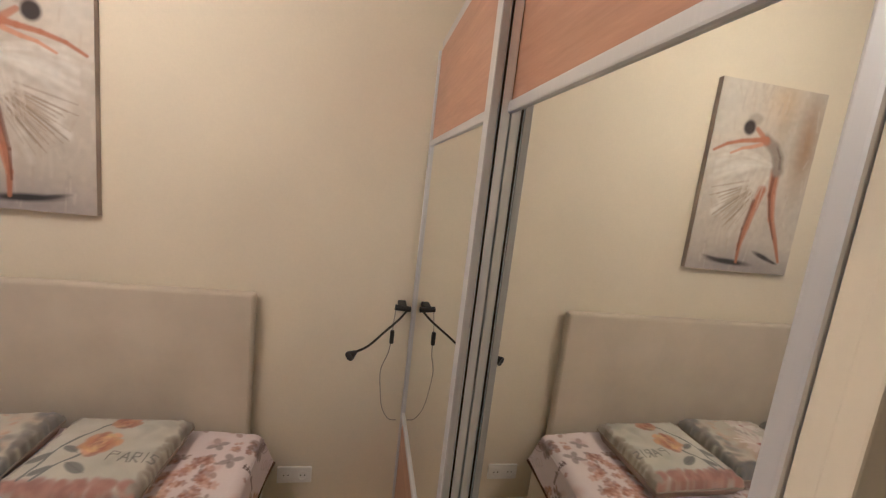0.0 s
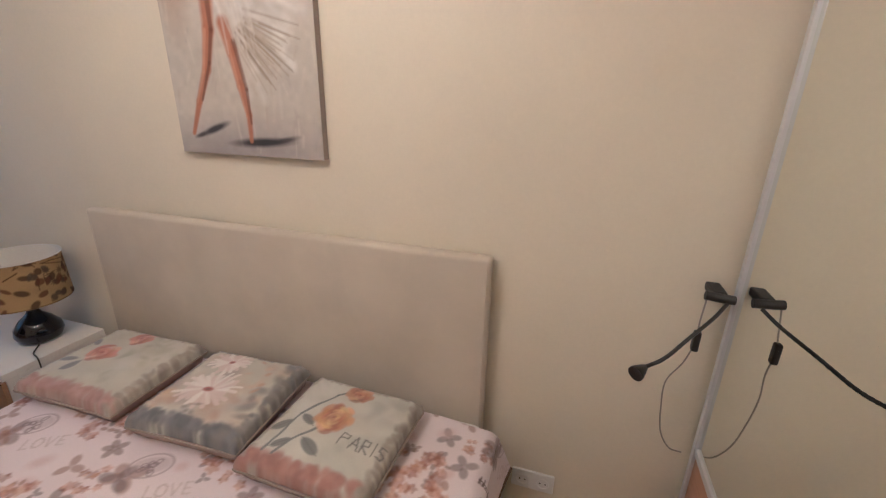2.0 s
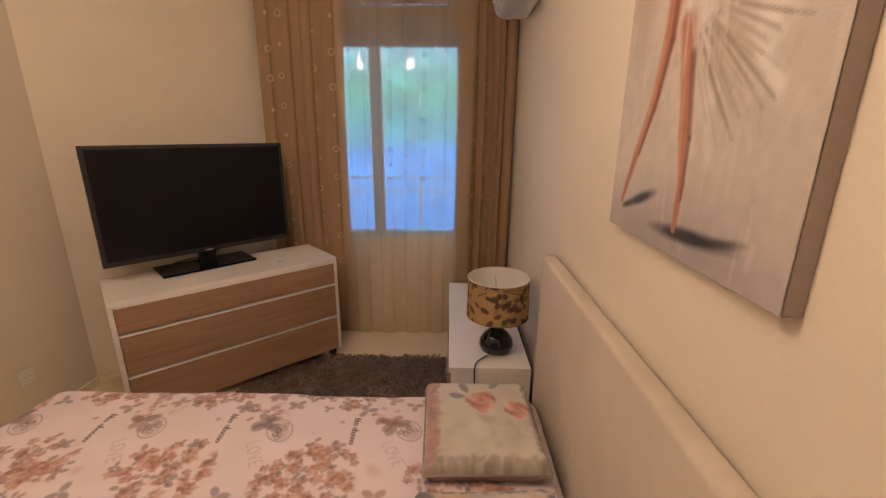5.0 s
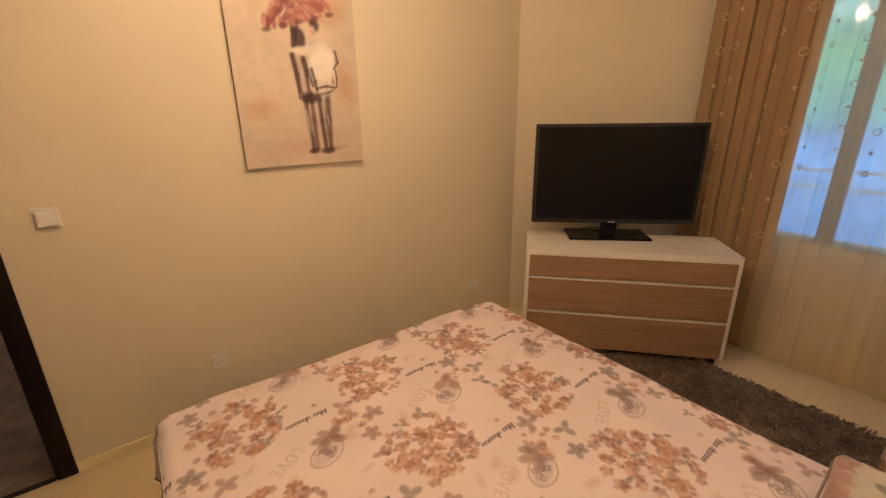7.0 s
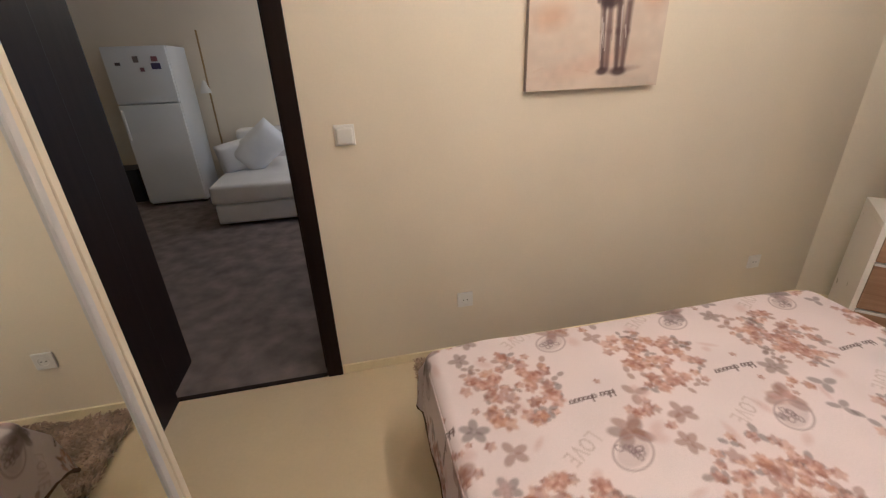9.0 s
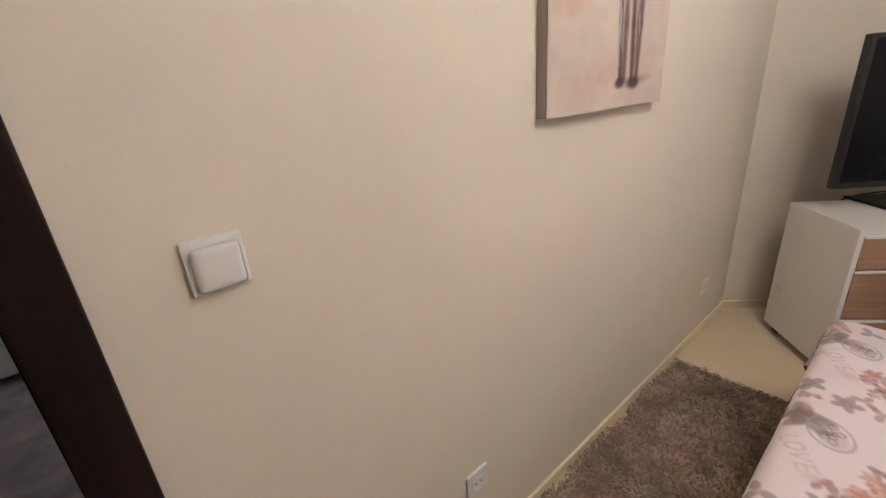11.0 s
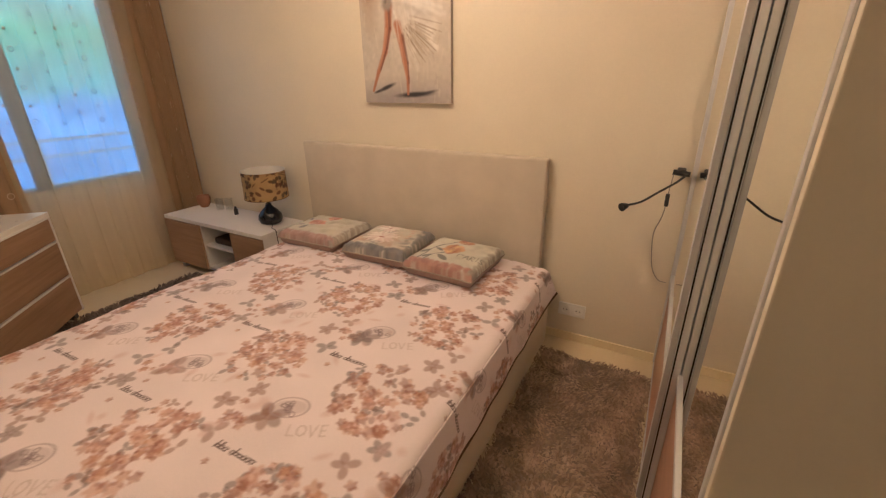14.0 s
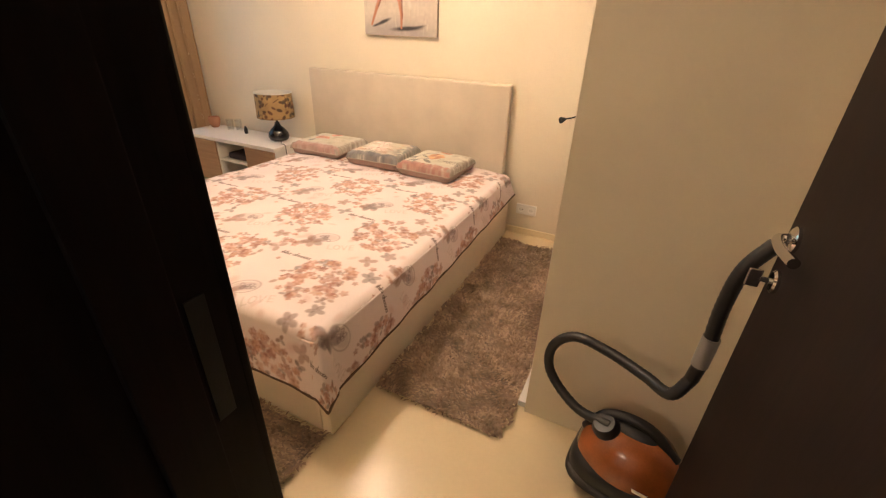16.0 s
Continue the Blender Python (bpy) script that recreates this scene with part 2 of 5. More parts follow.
def tube(points, radius, steps=10, sub=8, ridges=0.0, bm=None):
    """A round tube along a smooth curve through points."""
    pts = [Vector(p) for p in points]
    ext = [2 * pts[0] - pts[1]] + pts + [2 * pts[-1] - pts[-2]]
    line = []
    for i in range(1, len(ext) - 2):
        a, b, c, d = ext[i - 1:i + 3]
        for k in range(sub):
            t = k / sub
            line.append(0.5 * (2 * b + (c - a) * t + (2 * a - 5 * b + 4 * c - d) * t * t + (3 * b - a - 3 * c + d) * t ** 3))
    line.append(pts[-1])
    own = bmesh.new()
    rings, up = [], Vector((0.13, 0.31, 0.94))
    for i, p in enumerate(line):
        d = (line[min(i + 1, len(line) - 1)] - line[max(i - 1, 0)]).normalized()
        s = d.cross(up).normalized()
        up = s.cross(d).normalized()
        r = radius * (1 + (ridges if i % 2 else 0))
        rings.append([own.verts.new(p + r * (s * math.cos(2 * math.pi * k / steps) + up * math.sin(2 * math.pi * k / steps))) for k in range(steps)])
    for a, b in zip(rings, rings[1:]):
        for k in range(steps):
            own.faces.new((a[k], a[(k + 1) % steps], b[(k + 1) % steps], b[k]))
    own.faces.new(rings[0][::-1])
    own.faces.new(rings[-1])
    return joined(bm, own)


def grid_bm(nu, nv, place, closed=False):
    own = bmesh.new()
    vs = [[own.verts.new(place(i / nu, j / nv)) for j in range(nv + 1)] for i in range(nu + 1)]
    for i in range(nu):
        for j in range(nv):
            own.faces.new((vs[i][j], vs[i + 1][j], vs[i + 1][j + 1], vs[i][j + 1]))
    return own


class Sheet:
    """A sheet of cloth or canvas on which shapes are printed."""

    def __init__(self, w, h, res, col):
        self.nx, self.ny = int(w / res) + 1, int(h / res) + 1
        self.w, self.h = w, h
        self.x, self.y = np.linspace(0, w, self.nx), np.linspace(0, h, self.ny)
        self.col = np.tile(np.array(col, float), (self.ny, self.nx, 1))

    def window(self, cx, cy, r):
        i0, i1 = np.searchsorted(self.x, (cx - r, cx + r))
        j0, j1 = np.searchsorted(self.y, (cy - r, cy + r))
        if i1 <= i0 or j1 <= j0:
            return None
        X, Y = np.meshgrid(self.x[i0:i1], self.y[j0:j1])
        return slice(j0, j1), slice(i0, i1), X, Y

    def lay(self, win, mask, col):
        js, is_ = win[0], win[1]
        self.col[js, is_] = self.col[js, is_] * (1 - mask[..., None]) + np.array(col) * mask[..., None]

    def blob(self, cx, cy, a, b, ang, col, alpha=1.0, soft=0.3, lobes=0, depth=0.0):
        win = self.window(cx, cy, 1.3 * max(a, b))
        if win is None:
            return
        dx, dy = win[2] - cx, win[3] - cy
        c, s = math.cos(ang), math.sin(ang)
        u, v = (c * dx + s * dy) / a, (-s * dx + c * dy) / b
        r = np.hypot(u, v)
        if lobes:
            r = r / (1 - depth * 0.5 + depth * 0.5 * np.cos(lobes * np.arctan2(v, u)))
        self.lay(win, alpha * np.clip((1 - r) / soft, 0, 1), col)

    def ring(self, cx, cy, a, b, ang, width, col, alpha=1.0):
        win = self.window(cx, cy, 1.4 * max(a, b))
        if win is None:
            return
        dx, dy = win[2] - cx, win[3] - cy
        c, s = math.cos(ang), math.sin(ang)
        r = np.hypot((c * dx + s * dy) / a, (-s * dx + c * dy) / b)
        self.lay(win, alpha * np.clip(1.2 - np.abs(r - 1) * min(a, b) / width, 0, 1), col)

    def line(self, pts, w0, col, alpha=1.0, w1=None, soft=0.5):
        w1 = w0 if w1 is None else w1
        n = len(pts) - 1
        for k in range(n):
            (ax, ay), (bx, by) = pts[k], pts[k + 1]
            wa, wb = w0 + (w1 - w0) * k / n, w0 + (w1 - w0) * (k + 1) / n
            L = math.hypot(bx - ax, by - ay) + 1e-9
            win = self.window((ax + bx) / 2, (ay + by) / 2, L / 2 + max(wa, wb) * 1.2)
            if win is None:
                continue
            t = np.clip(((win[2] - ax) * (bx - ax) + (win[3] - ay) * (by - ay)) / L ** 2, 0, 1)
            d = np.hypot(win[2] - ax - t * (bx - ax), win[3] - ay - t * (by - ay)) / (wa + (wb - wa) * t)
            self.lay(win, alpha * np.clip((1 - d) / soft, 0, 1), col)

    def mottle(self, amount, cell, seed):
        rng = np.random.RandomState(seed)
        ny, nx = int(self.h / cell) + 2, int(self.w / cell) + 2
        g = rng.rand(ny + 1, nx + 1)
        fx, fy = self.x / cell, self.y / cell
        ix, iy = fx.astype(int), fy.astype(int)
        tx, ty = (fx - ix)[None, :], (fy - iy)[:, None]
        tx, ty = tx * tx * (3 - 2 * tx), ty * ty * (3 - 2 * ty)
        a = g[np.ix_(iy, ix)] * (1 - tx) + g[np.ix_(iy, ix + 1)] * tx
        b = g[np.ix_(iy + 1, ix)] * (1 - tx) + g[np.ix_(iy + 1, ix + 1)] * tx
        self.col *= (1 + amount * (2 * (a * (1 - ty) + b * ty) - 1))[..., None]

    def fade(self, amount, col):
        self.col = self.col * (1 - amount) + np.array(col) * amount

    def mesh(self, name, place, material, smooth=True):
        X, Y = np.meshgrid(self.x, self.y)
        co = np.stack(place(X, Y), -1).reshape(-1, 3)
        j, i = np.meshgrid(np.arange(self.ny - 1), np.arange(self.nx - 1), indexing="ij")
        a = (j * self.nx + i).ravel()
        faces = np.stack([a, a + 1, a + 1 + self.nx, a + self.nx], 1)
        me = bpy.data.meshes.new(name)
        me.from_pydata(co.tolist(), [], faces.tolist())
        at = me.color_attributes.new("paint", "FLOAT_COLOR", "POINT")
        rgba = np.ones((len(co), 4), np.float32)
        rgba[:, :3] = np.clip(self.col, 0, 1).reshape(-1, 3)
        at.data.foreach_set("color", rgba.ravel())
        me.polygons.foreach_set("use_smooth", [smooth] * len(me.polygons))
        me.materials.append(material)
        return me


def srgb(r, g, b):
    return tuple(((c / 255 + 0.055) / 1.055) ** 2.4 if c > 10 else c / 3294 for c in (r, g, b))


# ---- the room ----
X0, XE, YN, H = -0.92, 3.74, 2.715, 2.76
DX0, DX1, DH = 2.916, 3.656, 2.06
TH = 0.30


def structure(name, bm, mat, label=""):
    return solo(name, bm, mat, label, "", "structure")


structure("floor", box(X0 - 0.3, 0.0, -0.12, XE + 0.1, YN + 0.1, 0.0), FLOOR, "glossy beige tiled bedroom floor")
structure("ceiling", box(X0 - 0.3, 0, H, XE + 0.1, YN + 0.12, H + 0.12), CEIL, "plain white bedroom ceiling")
structure("wall_north", box(X0 - 0.12, YN, 0, XE + 0.12, YN + 0.12, H), WALL, "cream painted wall behind the bed")
structure("wall_east", box(XE, 0, 0, XE + 0.12, YN, H), WALL, "cream painted wall behind the wardrobe")
ws = box(-0.1, -TH, 0, DX0 - 0.02, 0, H)
box(DX0 - 0.02, -TH, DH + 0.02, DX1 + 0.02, 0, H, bm=ws)
box(DX1 + 0.02, -TH, 0, XE + 0.12, 0, H, bm=ws)
structure("wall_south", ws, WALL, "cream painted wall with the doorway")
diag = bmesh.new()
dl = 0.92 * math.sqrt(2)
box(0, -0.12, 0, dl + 0.08, 0, H, bm=diag)
diag.transform(pose(0, 0, 0, 0, 0, 135) @ Matrix.Diagonal((1, -1, 1, 1)))
structure("wall_diagonal", diag, WALL, "cream painted angled wall behind the dresser")
WY0, WY1, WZ0, WZ1 = 1.12, 2.43, 0.72, 2.48
ww = box(X0 - 0.2, 0.80, 0, X0, WY0, H)
box(X0 - 0.2, WY1, 0, X0, YN, H, bm=ww)
box(X0 - 0.2, WY0, 0, X0, WY1, WZ0 + 0.06, bm=ww)
box(X0 - 0.2, WY0, WZ1, X0, WY1, H, bm=ww)
structure("wall_west", ww, WALL, "cream painted wall with the window")


def skirting(name, a, b):
    ax, ay = a
    L = math.hypot(b[0] - ax, b[1] - ay)
    bm = box(0, 0, 0, L, 0.012, 0.05, 0.003)
    bm.transform(pose(ax, ay, 0, 0, 0, math.degrees(math.atan2(b[1] - ay, b[0] - ax))))
    return structure(name, bm, SKIRT, "low cream tile skirting")


skirting("baseboard_south", (0.0, 0.0), (2.837, 0.0))
skirting("baseboard_north", (3.085, YN), (X0, YN))
skirting("baseboard_diagonal", (-0.92, 0.92), (0.0, 0.0))
skirting("baseboard_west", (X0, YN), (X0, 0.92))

# window
win = thing("window_1", (X0 - 0.1, (WY0 + WY1) / 2, WZ0), "grey framed double window with clear panes", "window", kind="structure")


def rect_frame(x0, x1, y0, y1, z0, z1, w):
    bm = box(x0, y0, z0, x1, y0 + w, z1, 0.004)
    box(x0, y1 - w, z0, x1, y1, z1, 0.004, bm=bm)
    box(x0, y0 + w, z0, x1, y1 - w, z0 + w, 0.004, bm=bm)
    box(x0, y0 + w, z1 - w, x1, y1 - w, z1, 0.004, bm=bm)
    return bm


FRAME = surf("dark_grey_window_frame", (0.055, 0.045, 0.04), 0.4, var=0.08)
SHUTTER = surf("grey_brown_shutter", (0.15, 0.125, 0.11), 0.5, var=0.1)
part("window_frame", rect_frame(X0 - 0.13, X0 - 0.07, WY0, WY1, WZ0, WZ1, 0.03), FRAME, win)
WM, WT = 1.69, 2.215
for a, b in ((WY0 + 0.03, WM), (WM, WY1 - 0.03)):
    s = part("sash", rect_frame(X0 - 0.125, X0 - 0.065, a + 0.003, b - 0.003, WZ0 + 0.028, WT - 0.003, 0.038), FRAME, win)
    p = part("pane", box(X0 - 0.10, a + 0.038, WZ0 + 0.064, X0 - 0.094, b - 0.038, WT - 0.038), PANE, s)
    p.visible_shadow = False
sb = part("shutter_box", box(X0 - 0.128, WY0 + 0.041, WT, X0 - 0.06, WY1 - 0.041, WZ1 - 0.041, 0.006), SHUTTER, win, "grey-brown roller shutter box")
for k in range(5):
    z = WT + 0.008 + 0.043 * k
    part("slat", box(X0 - 0.062, WY0 + 0.05, z, X0 - 0.052, WY1 - 0.05, z + 0.038, 0.004), SHUTTER, sb)
part("window_sill", box(X0 - 0.06, WY0, WZ0 + 0.058, X0 + 0.006, WY1, WZ0 + 0.068, 0.003), FRAME, win)

# doorway
door = thing("door_1", (DX0, 0, 0), "dark wenge wooden door standing open into the bedroom", "door", kind="structure")
fr = box(DX0 - 0.02, -TH - 0.002, 0, DX0, 0.002, DH + 0.02)
box(DX1, -TH - 0.002, 0, DX1 + 0.02, 0.002, DH + 0.02, bm=fr)
box(DX0, -TH - 0.002, DH, DX1, 0.002, DH + 0.02, bm=fr)
part("door_lining", fr, WENGE, door)
for name, y0, y1 in (("casing", 0.002, 0.018), ("casing", -TH - 0.018, -TH - 0.002)):
    c = box(DX0 - 0.078, y0, 0, DX0 - 0.004, y1, DH + 0.078, 0.004)
    box(DX1 + 0.004, y0, 0, DX1 + 0.078, y1, DH + 0.078, 0.004, bm=c)
    box(DX0 - 0.004, y0, DH + 0.004, DX1 + 0.004, y1, DH + 0.078, 0.004, bm=c)
    part(name, c, WENGE, door)
part("door_stop", box(DX0, -0.12, 0, DX0 + 0.012, -0.055, DH - 0.001, 0.002), WENGE, door)
part("strike_plate", box(DX0 - 0.001, -0.045, 0.98, DX0 + 0.002, -0.02, 1.16, 0.0008), BLACKPL, door, "dark metal strike plate")
part("threshold", box(DX0 + 0.001, -0.016, 0.001, DX1 - 0.001, 0.012, 0.006, 0.002), WENGE, door)
LA = 89.6
leafm = pose(DX1 - 0.004, 0.02, 0, 0, 0, LA)
lf = box(0, 0, 0.008, 0.735, 0.04, DH - 0.004, 0.003)
lf.transform(leafm)
leaf = part("door_leaf", lf, WENGE, door)
for zc, r in ((1.085, 0.026), (0.99, 0.024)):
    ro = lathe([(r, 0), (r, 0.006), (r * 0.8, 0.010)], steps=24)
    ro.transform(leafm @ pose(0.675, 0.04, zc, -90, 0, 0))
    part("rosette", ro, CHROME, leaf, "chrome rosette", smooth=True)
hd = tube([(0.675, 0.045, 1.085), (0.675, 0.062, 1.085), (0.66, 0.072, 1.085), (0.61, 0.074, 1.084), (0.55, 0.068, 1.088)], 0.010, 12)
hd.transform(leafm)
part("door_handle", hd, CHROME, leaf, "chrome lever handle", smooth=True)
ky = tube([(0.675, 0.045, 0.99), (0.675, 0.068, 0.99)], 0.006, 8)
box(0.672, 0.066, 0.97, 0.678, 0.092, 1.01, 0.003, bm=ky)
ky.transform(leafm)
part("key", ky, CHROME, leaf, "small metal key")
hd2 = tube([(0.675, -0.001, 1.085), (0.675, -0.032, 1.085), (0.66, -0.040, 1.085), (0.55, -0.038, 1.068)], 0.010, 12)
hd2.transform(leafm)
part("door_handle", hd2, CHROME, leaf, "chrome lever handle", smooth=True)

# ceiling lamps: shallow saucers with the bulb hanging below
def ceiling_lamp(x, y, label):
    cl = thing("ceiling_light", (x, y, H), label, "ceiling light", "ceiling lights")
    part("base_plate", lathe([(0.07, -0.03), (0.11, -0.012), (0.11, -0.001)], (x, y, H)), WHITEPL, cl, smooth=True)
    part("stem", lathe([(0.012, -0.22), (0.012, -0.03)], (x, y, H), 12), CHROME, cl)


ceiling_lamp(1.78, 1.70, "round white bedroom ceiling lamp, switched on")
ceiling_lamp(1.66, 1.03, "round white bedroom ceiling lamp, switched on")
# out-of-view fixture added to go with the living room bulb
ceiling_lamp(2.55, -2.7, "unseen round white living room ceiling lamp, added for its light")

# ---- wardrobe ----
WX, WYS, WZT = 3.088, 1.03, 2.24
SX, NX, NS = 3.118, 3.080, 1.752
wd = thing("wardrobe", (3.4, 1.9, 0), "cream sliding-door wardrobe with mirrors and salmon wood panels", "wardrobe")
part("side_panel", box(SX - 0.002, WYS, 0, XE - 0.004, WYS + 0.018, WZT, 0.002), CREAMBOARD, wd)
part("side_panel", box(WX + 0.05, YN - 0.036, 0, XE - 0.004, YN - 0.014, WZT, 0.002), CREAMBOARD, wd)
part("top_panel", box(WX + 0.03, WYS + 0.03, WZT - 0.03, XE - 0.004, YN - 0.036, WZT, 0.002), CREAMBOARD, wd)
part("plinth", box(WX + 0.09, WYS + 0.03, 0, WX + 0.11, YN - 0.036, 0.07), CREAMBOARD, wd)
part("track", box(WX - 0.008, WYS + 0.02, 0.0, WX + 0.088, YN - 0.014, 0.028, 0.003), ALU, wd, "aluminium floor track")
part("track", box(WX + 0.002, WYS + 0.03, WZT - 0.075, WX + 0.088, YN - 0.014, WZT - 0.031, 0.003), ALU, wd, "aluminium head track")


def sliding_door(x, y0, y1, lower, rail, ya, yb, proud=0.006, depth=0.034):
    """A framed door: salmon panel above, mirror, salmon panel below; stiles of width ya, yb."""
    d = part("sliding_door", box(x + 0.012, y0 + 0.004, 0.03, x + 0.026, y1 - 0.004, WZT - 0.08), CREAMBOARD, wd, "mirrored sliding door")
    for a, b in ((y0, y0 + ya), (y1 - yb, y1)):
        part("stile", box(x - proud, a, 0.03, x + depth, b, WZT - 0.08, 0.003), ALU, d, "brushed aluminium stile")
    i0, i1 = y0 + ya, y1 - yb
    for z in (lower, rail):
        part("rail", box(x - 0.004, i0, z - 0.012, x + 0.02, i1, z + 0.012, 0.004), ALU, d, "brushed aluminium rail")
    part("upper_panel", box(x + 0.004, i0, rail + 0.012, x + 0.012, i1, WZT - 0.082), SALMON, d, "salmon wood panel")
    part("lower_panel", box(x + 0.004, i0, 0.034, x + 0.012, i1, lower - 0.012), SALMON, d, "salmon wood panel")
    part("mirror", box(x + 0.004, i0, lower + 0.012, x + 0.012, i1, rail - 0.012), MIRROR, d, "clear mirror")
    return d


sliding_door(SX, 1.067, 1.86, 0.59, 1.808, 0.018, 0.06, 0.002)
part("filler_strip", box(SX + 0.002, WYS + 0.0185, 0.0, SX + 0.03, 1.066, WZT - 0.002, 0.0015), CREAMBOARD, wd)
nd = sliding_door(NX, NS, YN - 0.038, 0.55, 1.79, 0.042, 0.022, depth=0.0405)
part("end_rib", box(NX - 0.005, NS - 0.004, 0.031, NX + 0.012, NS + 0.002, WZT - 0.081, 0.0015), ALUSHADE, nd, "door end rib, coloured darker for its shaded face")
part("seal", box(NX + 0.015, NS - 0.002, 0.032, NX + 0.0195, NS + 0.001, WZT - 0.082), BLACKGAP, nd)

# ---- bed ----
BX0, BX1, BY0 = 0.72, 2.485, 0.56
bed = thing("bed", (1.58, 1.6, 0), "double bed with a cream box base and tall beige headboard", "bed")
part("side_rail", box(BX0, BY0, 0.0, BX0 + 0.05, 2.64, 0.33, 0.012), BEDBOX, bed)
part("side_rail", box(BX1 - 0.05, BY0, 0.0, BX1, 2.64, 0.33, 0.012), BEDBOX, bed)
part("foot_rail", box(BX0 + 0.05, BY0, 0.0, BX1 - 0.05, BY0 + 0.05, 0.33, 0.012), BEDBOX, bed)
part("slat_base", box(BX0 + 0.05, BY0 + 0.05, 0.22, BX1 - 0.05, 2.64, 0.25), CREAMBOARD, bed)
hb = box(0.641, 2.645, 0.0, 2.411, YN - 0.012, 1.09, 0.016, segs=3)
part("headboard", hb, LINEN, bed, "tall beige upholstered headboard", smooth=True)
for xs in (0.652, 2.400):
    part("piping", tube([(xs, 2.648, 0.02), (xs, 2.648, 0.5), (xs, 2.648, 1.07)], 0.004, 8), LINEN, bed, smooth=True)
solo("mattress", box(BX0 + 0.06, BY0 + 0.06, 0.25, BX1 - 0.06, 2.63, 0.485, 0.04, segs=4), MATTRESS, "thick white mattress under the bedspread", "mattress", smooth=True)

# bedspread print
rng = random.Random(7)
MX0, MX1, MY0, MY1, MZ, DROP = 0.80, 2.44, 0.60, 2.60, 0.50, 0.295
spread = Sheet(MX1 - MX0 + 2 * DROP, MY1 - MY0 + DROP, 0.0046, srgb(236, 224, 222))
spread.mottle(0.05, 0.12, 3)
ROSES = [srgb(186, 138, 118), srgb(170, 118, 98), srgb(208, 164, 144), srgb(196, 148, 116), srgb(160, 120, 106)]
LEAVES = [srgb(132, 108, 98), srgb(118, 104, 102), srgb(154, 116, 98)]
INK = srgb(112, 92, 90)


def rose(s, x, y, r):
    base = rng.choice(ROSES)
    s.blob(x, y, r, r * 0.9, rng.uniform(0, 6), base, 0.64, 0.35, 5, 0.35)
    for k in range(4):
        a = rng.uniform(0, 6.3)
        s.blob(x + 0.45 * r * math.cos(a), y + 0.45 * r * math.sin(a), 0.38 * r, 0.25 * r, a + 1.3, srgb(228, 196, 180) if k % 2 else srgb(146, 96, 78), 0.5, 0.5)


def leaf_print(s, x, y, r, n=4):
    c = rng.choice(LEAVES)
    a0 = rng.uniform(0, 6.3)
    for k in range(n):
        a = a0 + k * 6.283 / n + rng.uniform(-0.3, 0.3)
        s.blob(x + 0.6 * r * math.cos(a), y + 0.6 * r * math.sin(a), 0.66 * r, 0.42 * r, a, c, 0.64, 0.35)


def script(s, x, y, L, ang, col, hgt=0.022):
    """A run of hand-script strokes too small to read."""
    c, sn = math.cos(ang), math.sin(ang)

    def put(u, v):
        return (x + c * u - sn * v, y + sn * u + c * v)
    u, k = -L / 2, 0
    while u < L / 2:
        tall = k in (0, 1, 4)
        if k == 3:
            u += 0.012
        if tall:
            s.line([put(u - 0.003, 0), put(u + 0.004, hgt)], 0.0042, col, 0.9)
            s.line([put(u, hgt * 0.5), put(u + 0.008, hgt * 0.55)], 0.003, col, 0.8)
        s.ring(*put(u + 0.007, hgt * 0.24), 0.0062, 0.0055, ang + 0.5, 0.0034, col, 0.9)
        s.line([put(u + 0.011, 0.0), put(u + 0.016, hgt * 0.45)], 0.0032, col, 0.8)
        u += 0.0155
        k += 1


def heart_print(s, x, y, r, ang):
    g = srgb(168, 150, 150)
    s.blob(x, y, r, 0.72 * r, ang, g, 0.35, 0.2, 2, 0.2)
    s.ring(x, y, r, 0.72 * r, ang, 0.004, g, 0.7)
    for k in range(9):
        a, q = rng.uniform(0, 6.3), rng.uniform(0.1, 0.65) * r
        s.ring(x + q * math.cos(a), y + 0.7 * q * math.sin(a), 0.011, 0.008, a, 0.003, srgb(138, 120, 122), 0.65)


def love(s, x, y, h, ang):
    strokes = [[(0, 1), (0, 0), (0.5, 0)], [(1.0 + 0.34 * math.cos(a), 0.5 + 0.5 * math.sin(a)) for a in np.linspace(0, 6.28, 11)], [(1.55, 1), (1.85, 0), (2.15, 1)], [(2.95, 1), (2.5, 1), (2.5, 0), (2.95, 0)], [(2.5, 0.5), (2.85, 0.5)]]
    c, sn = math.cos(ang), math.sin(ang)
    for st in strokes:
        s.line([(x + h * (c * (p - 1.5) - sn * q), y + h * (sn * (p - 1.5) + c * q)) for p, q in st], 0.0042, srgb(205, 188, 182), 0.6)


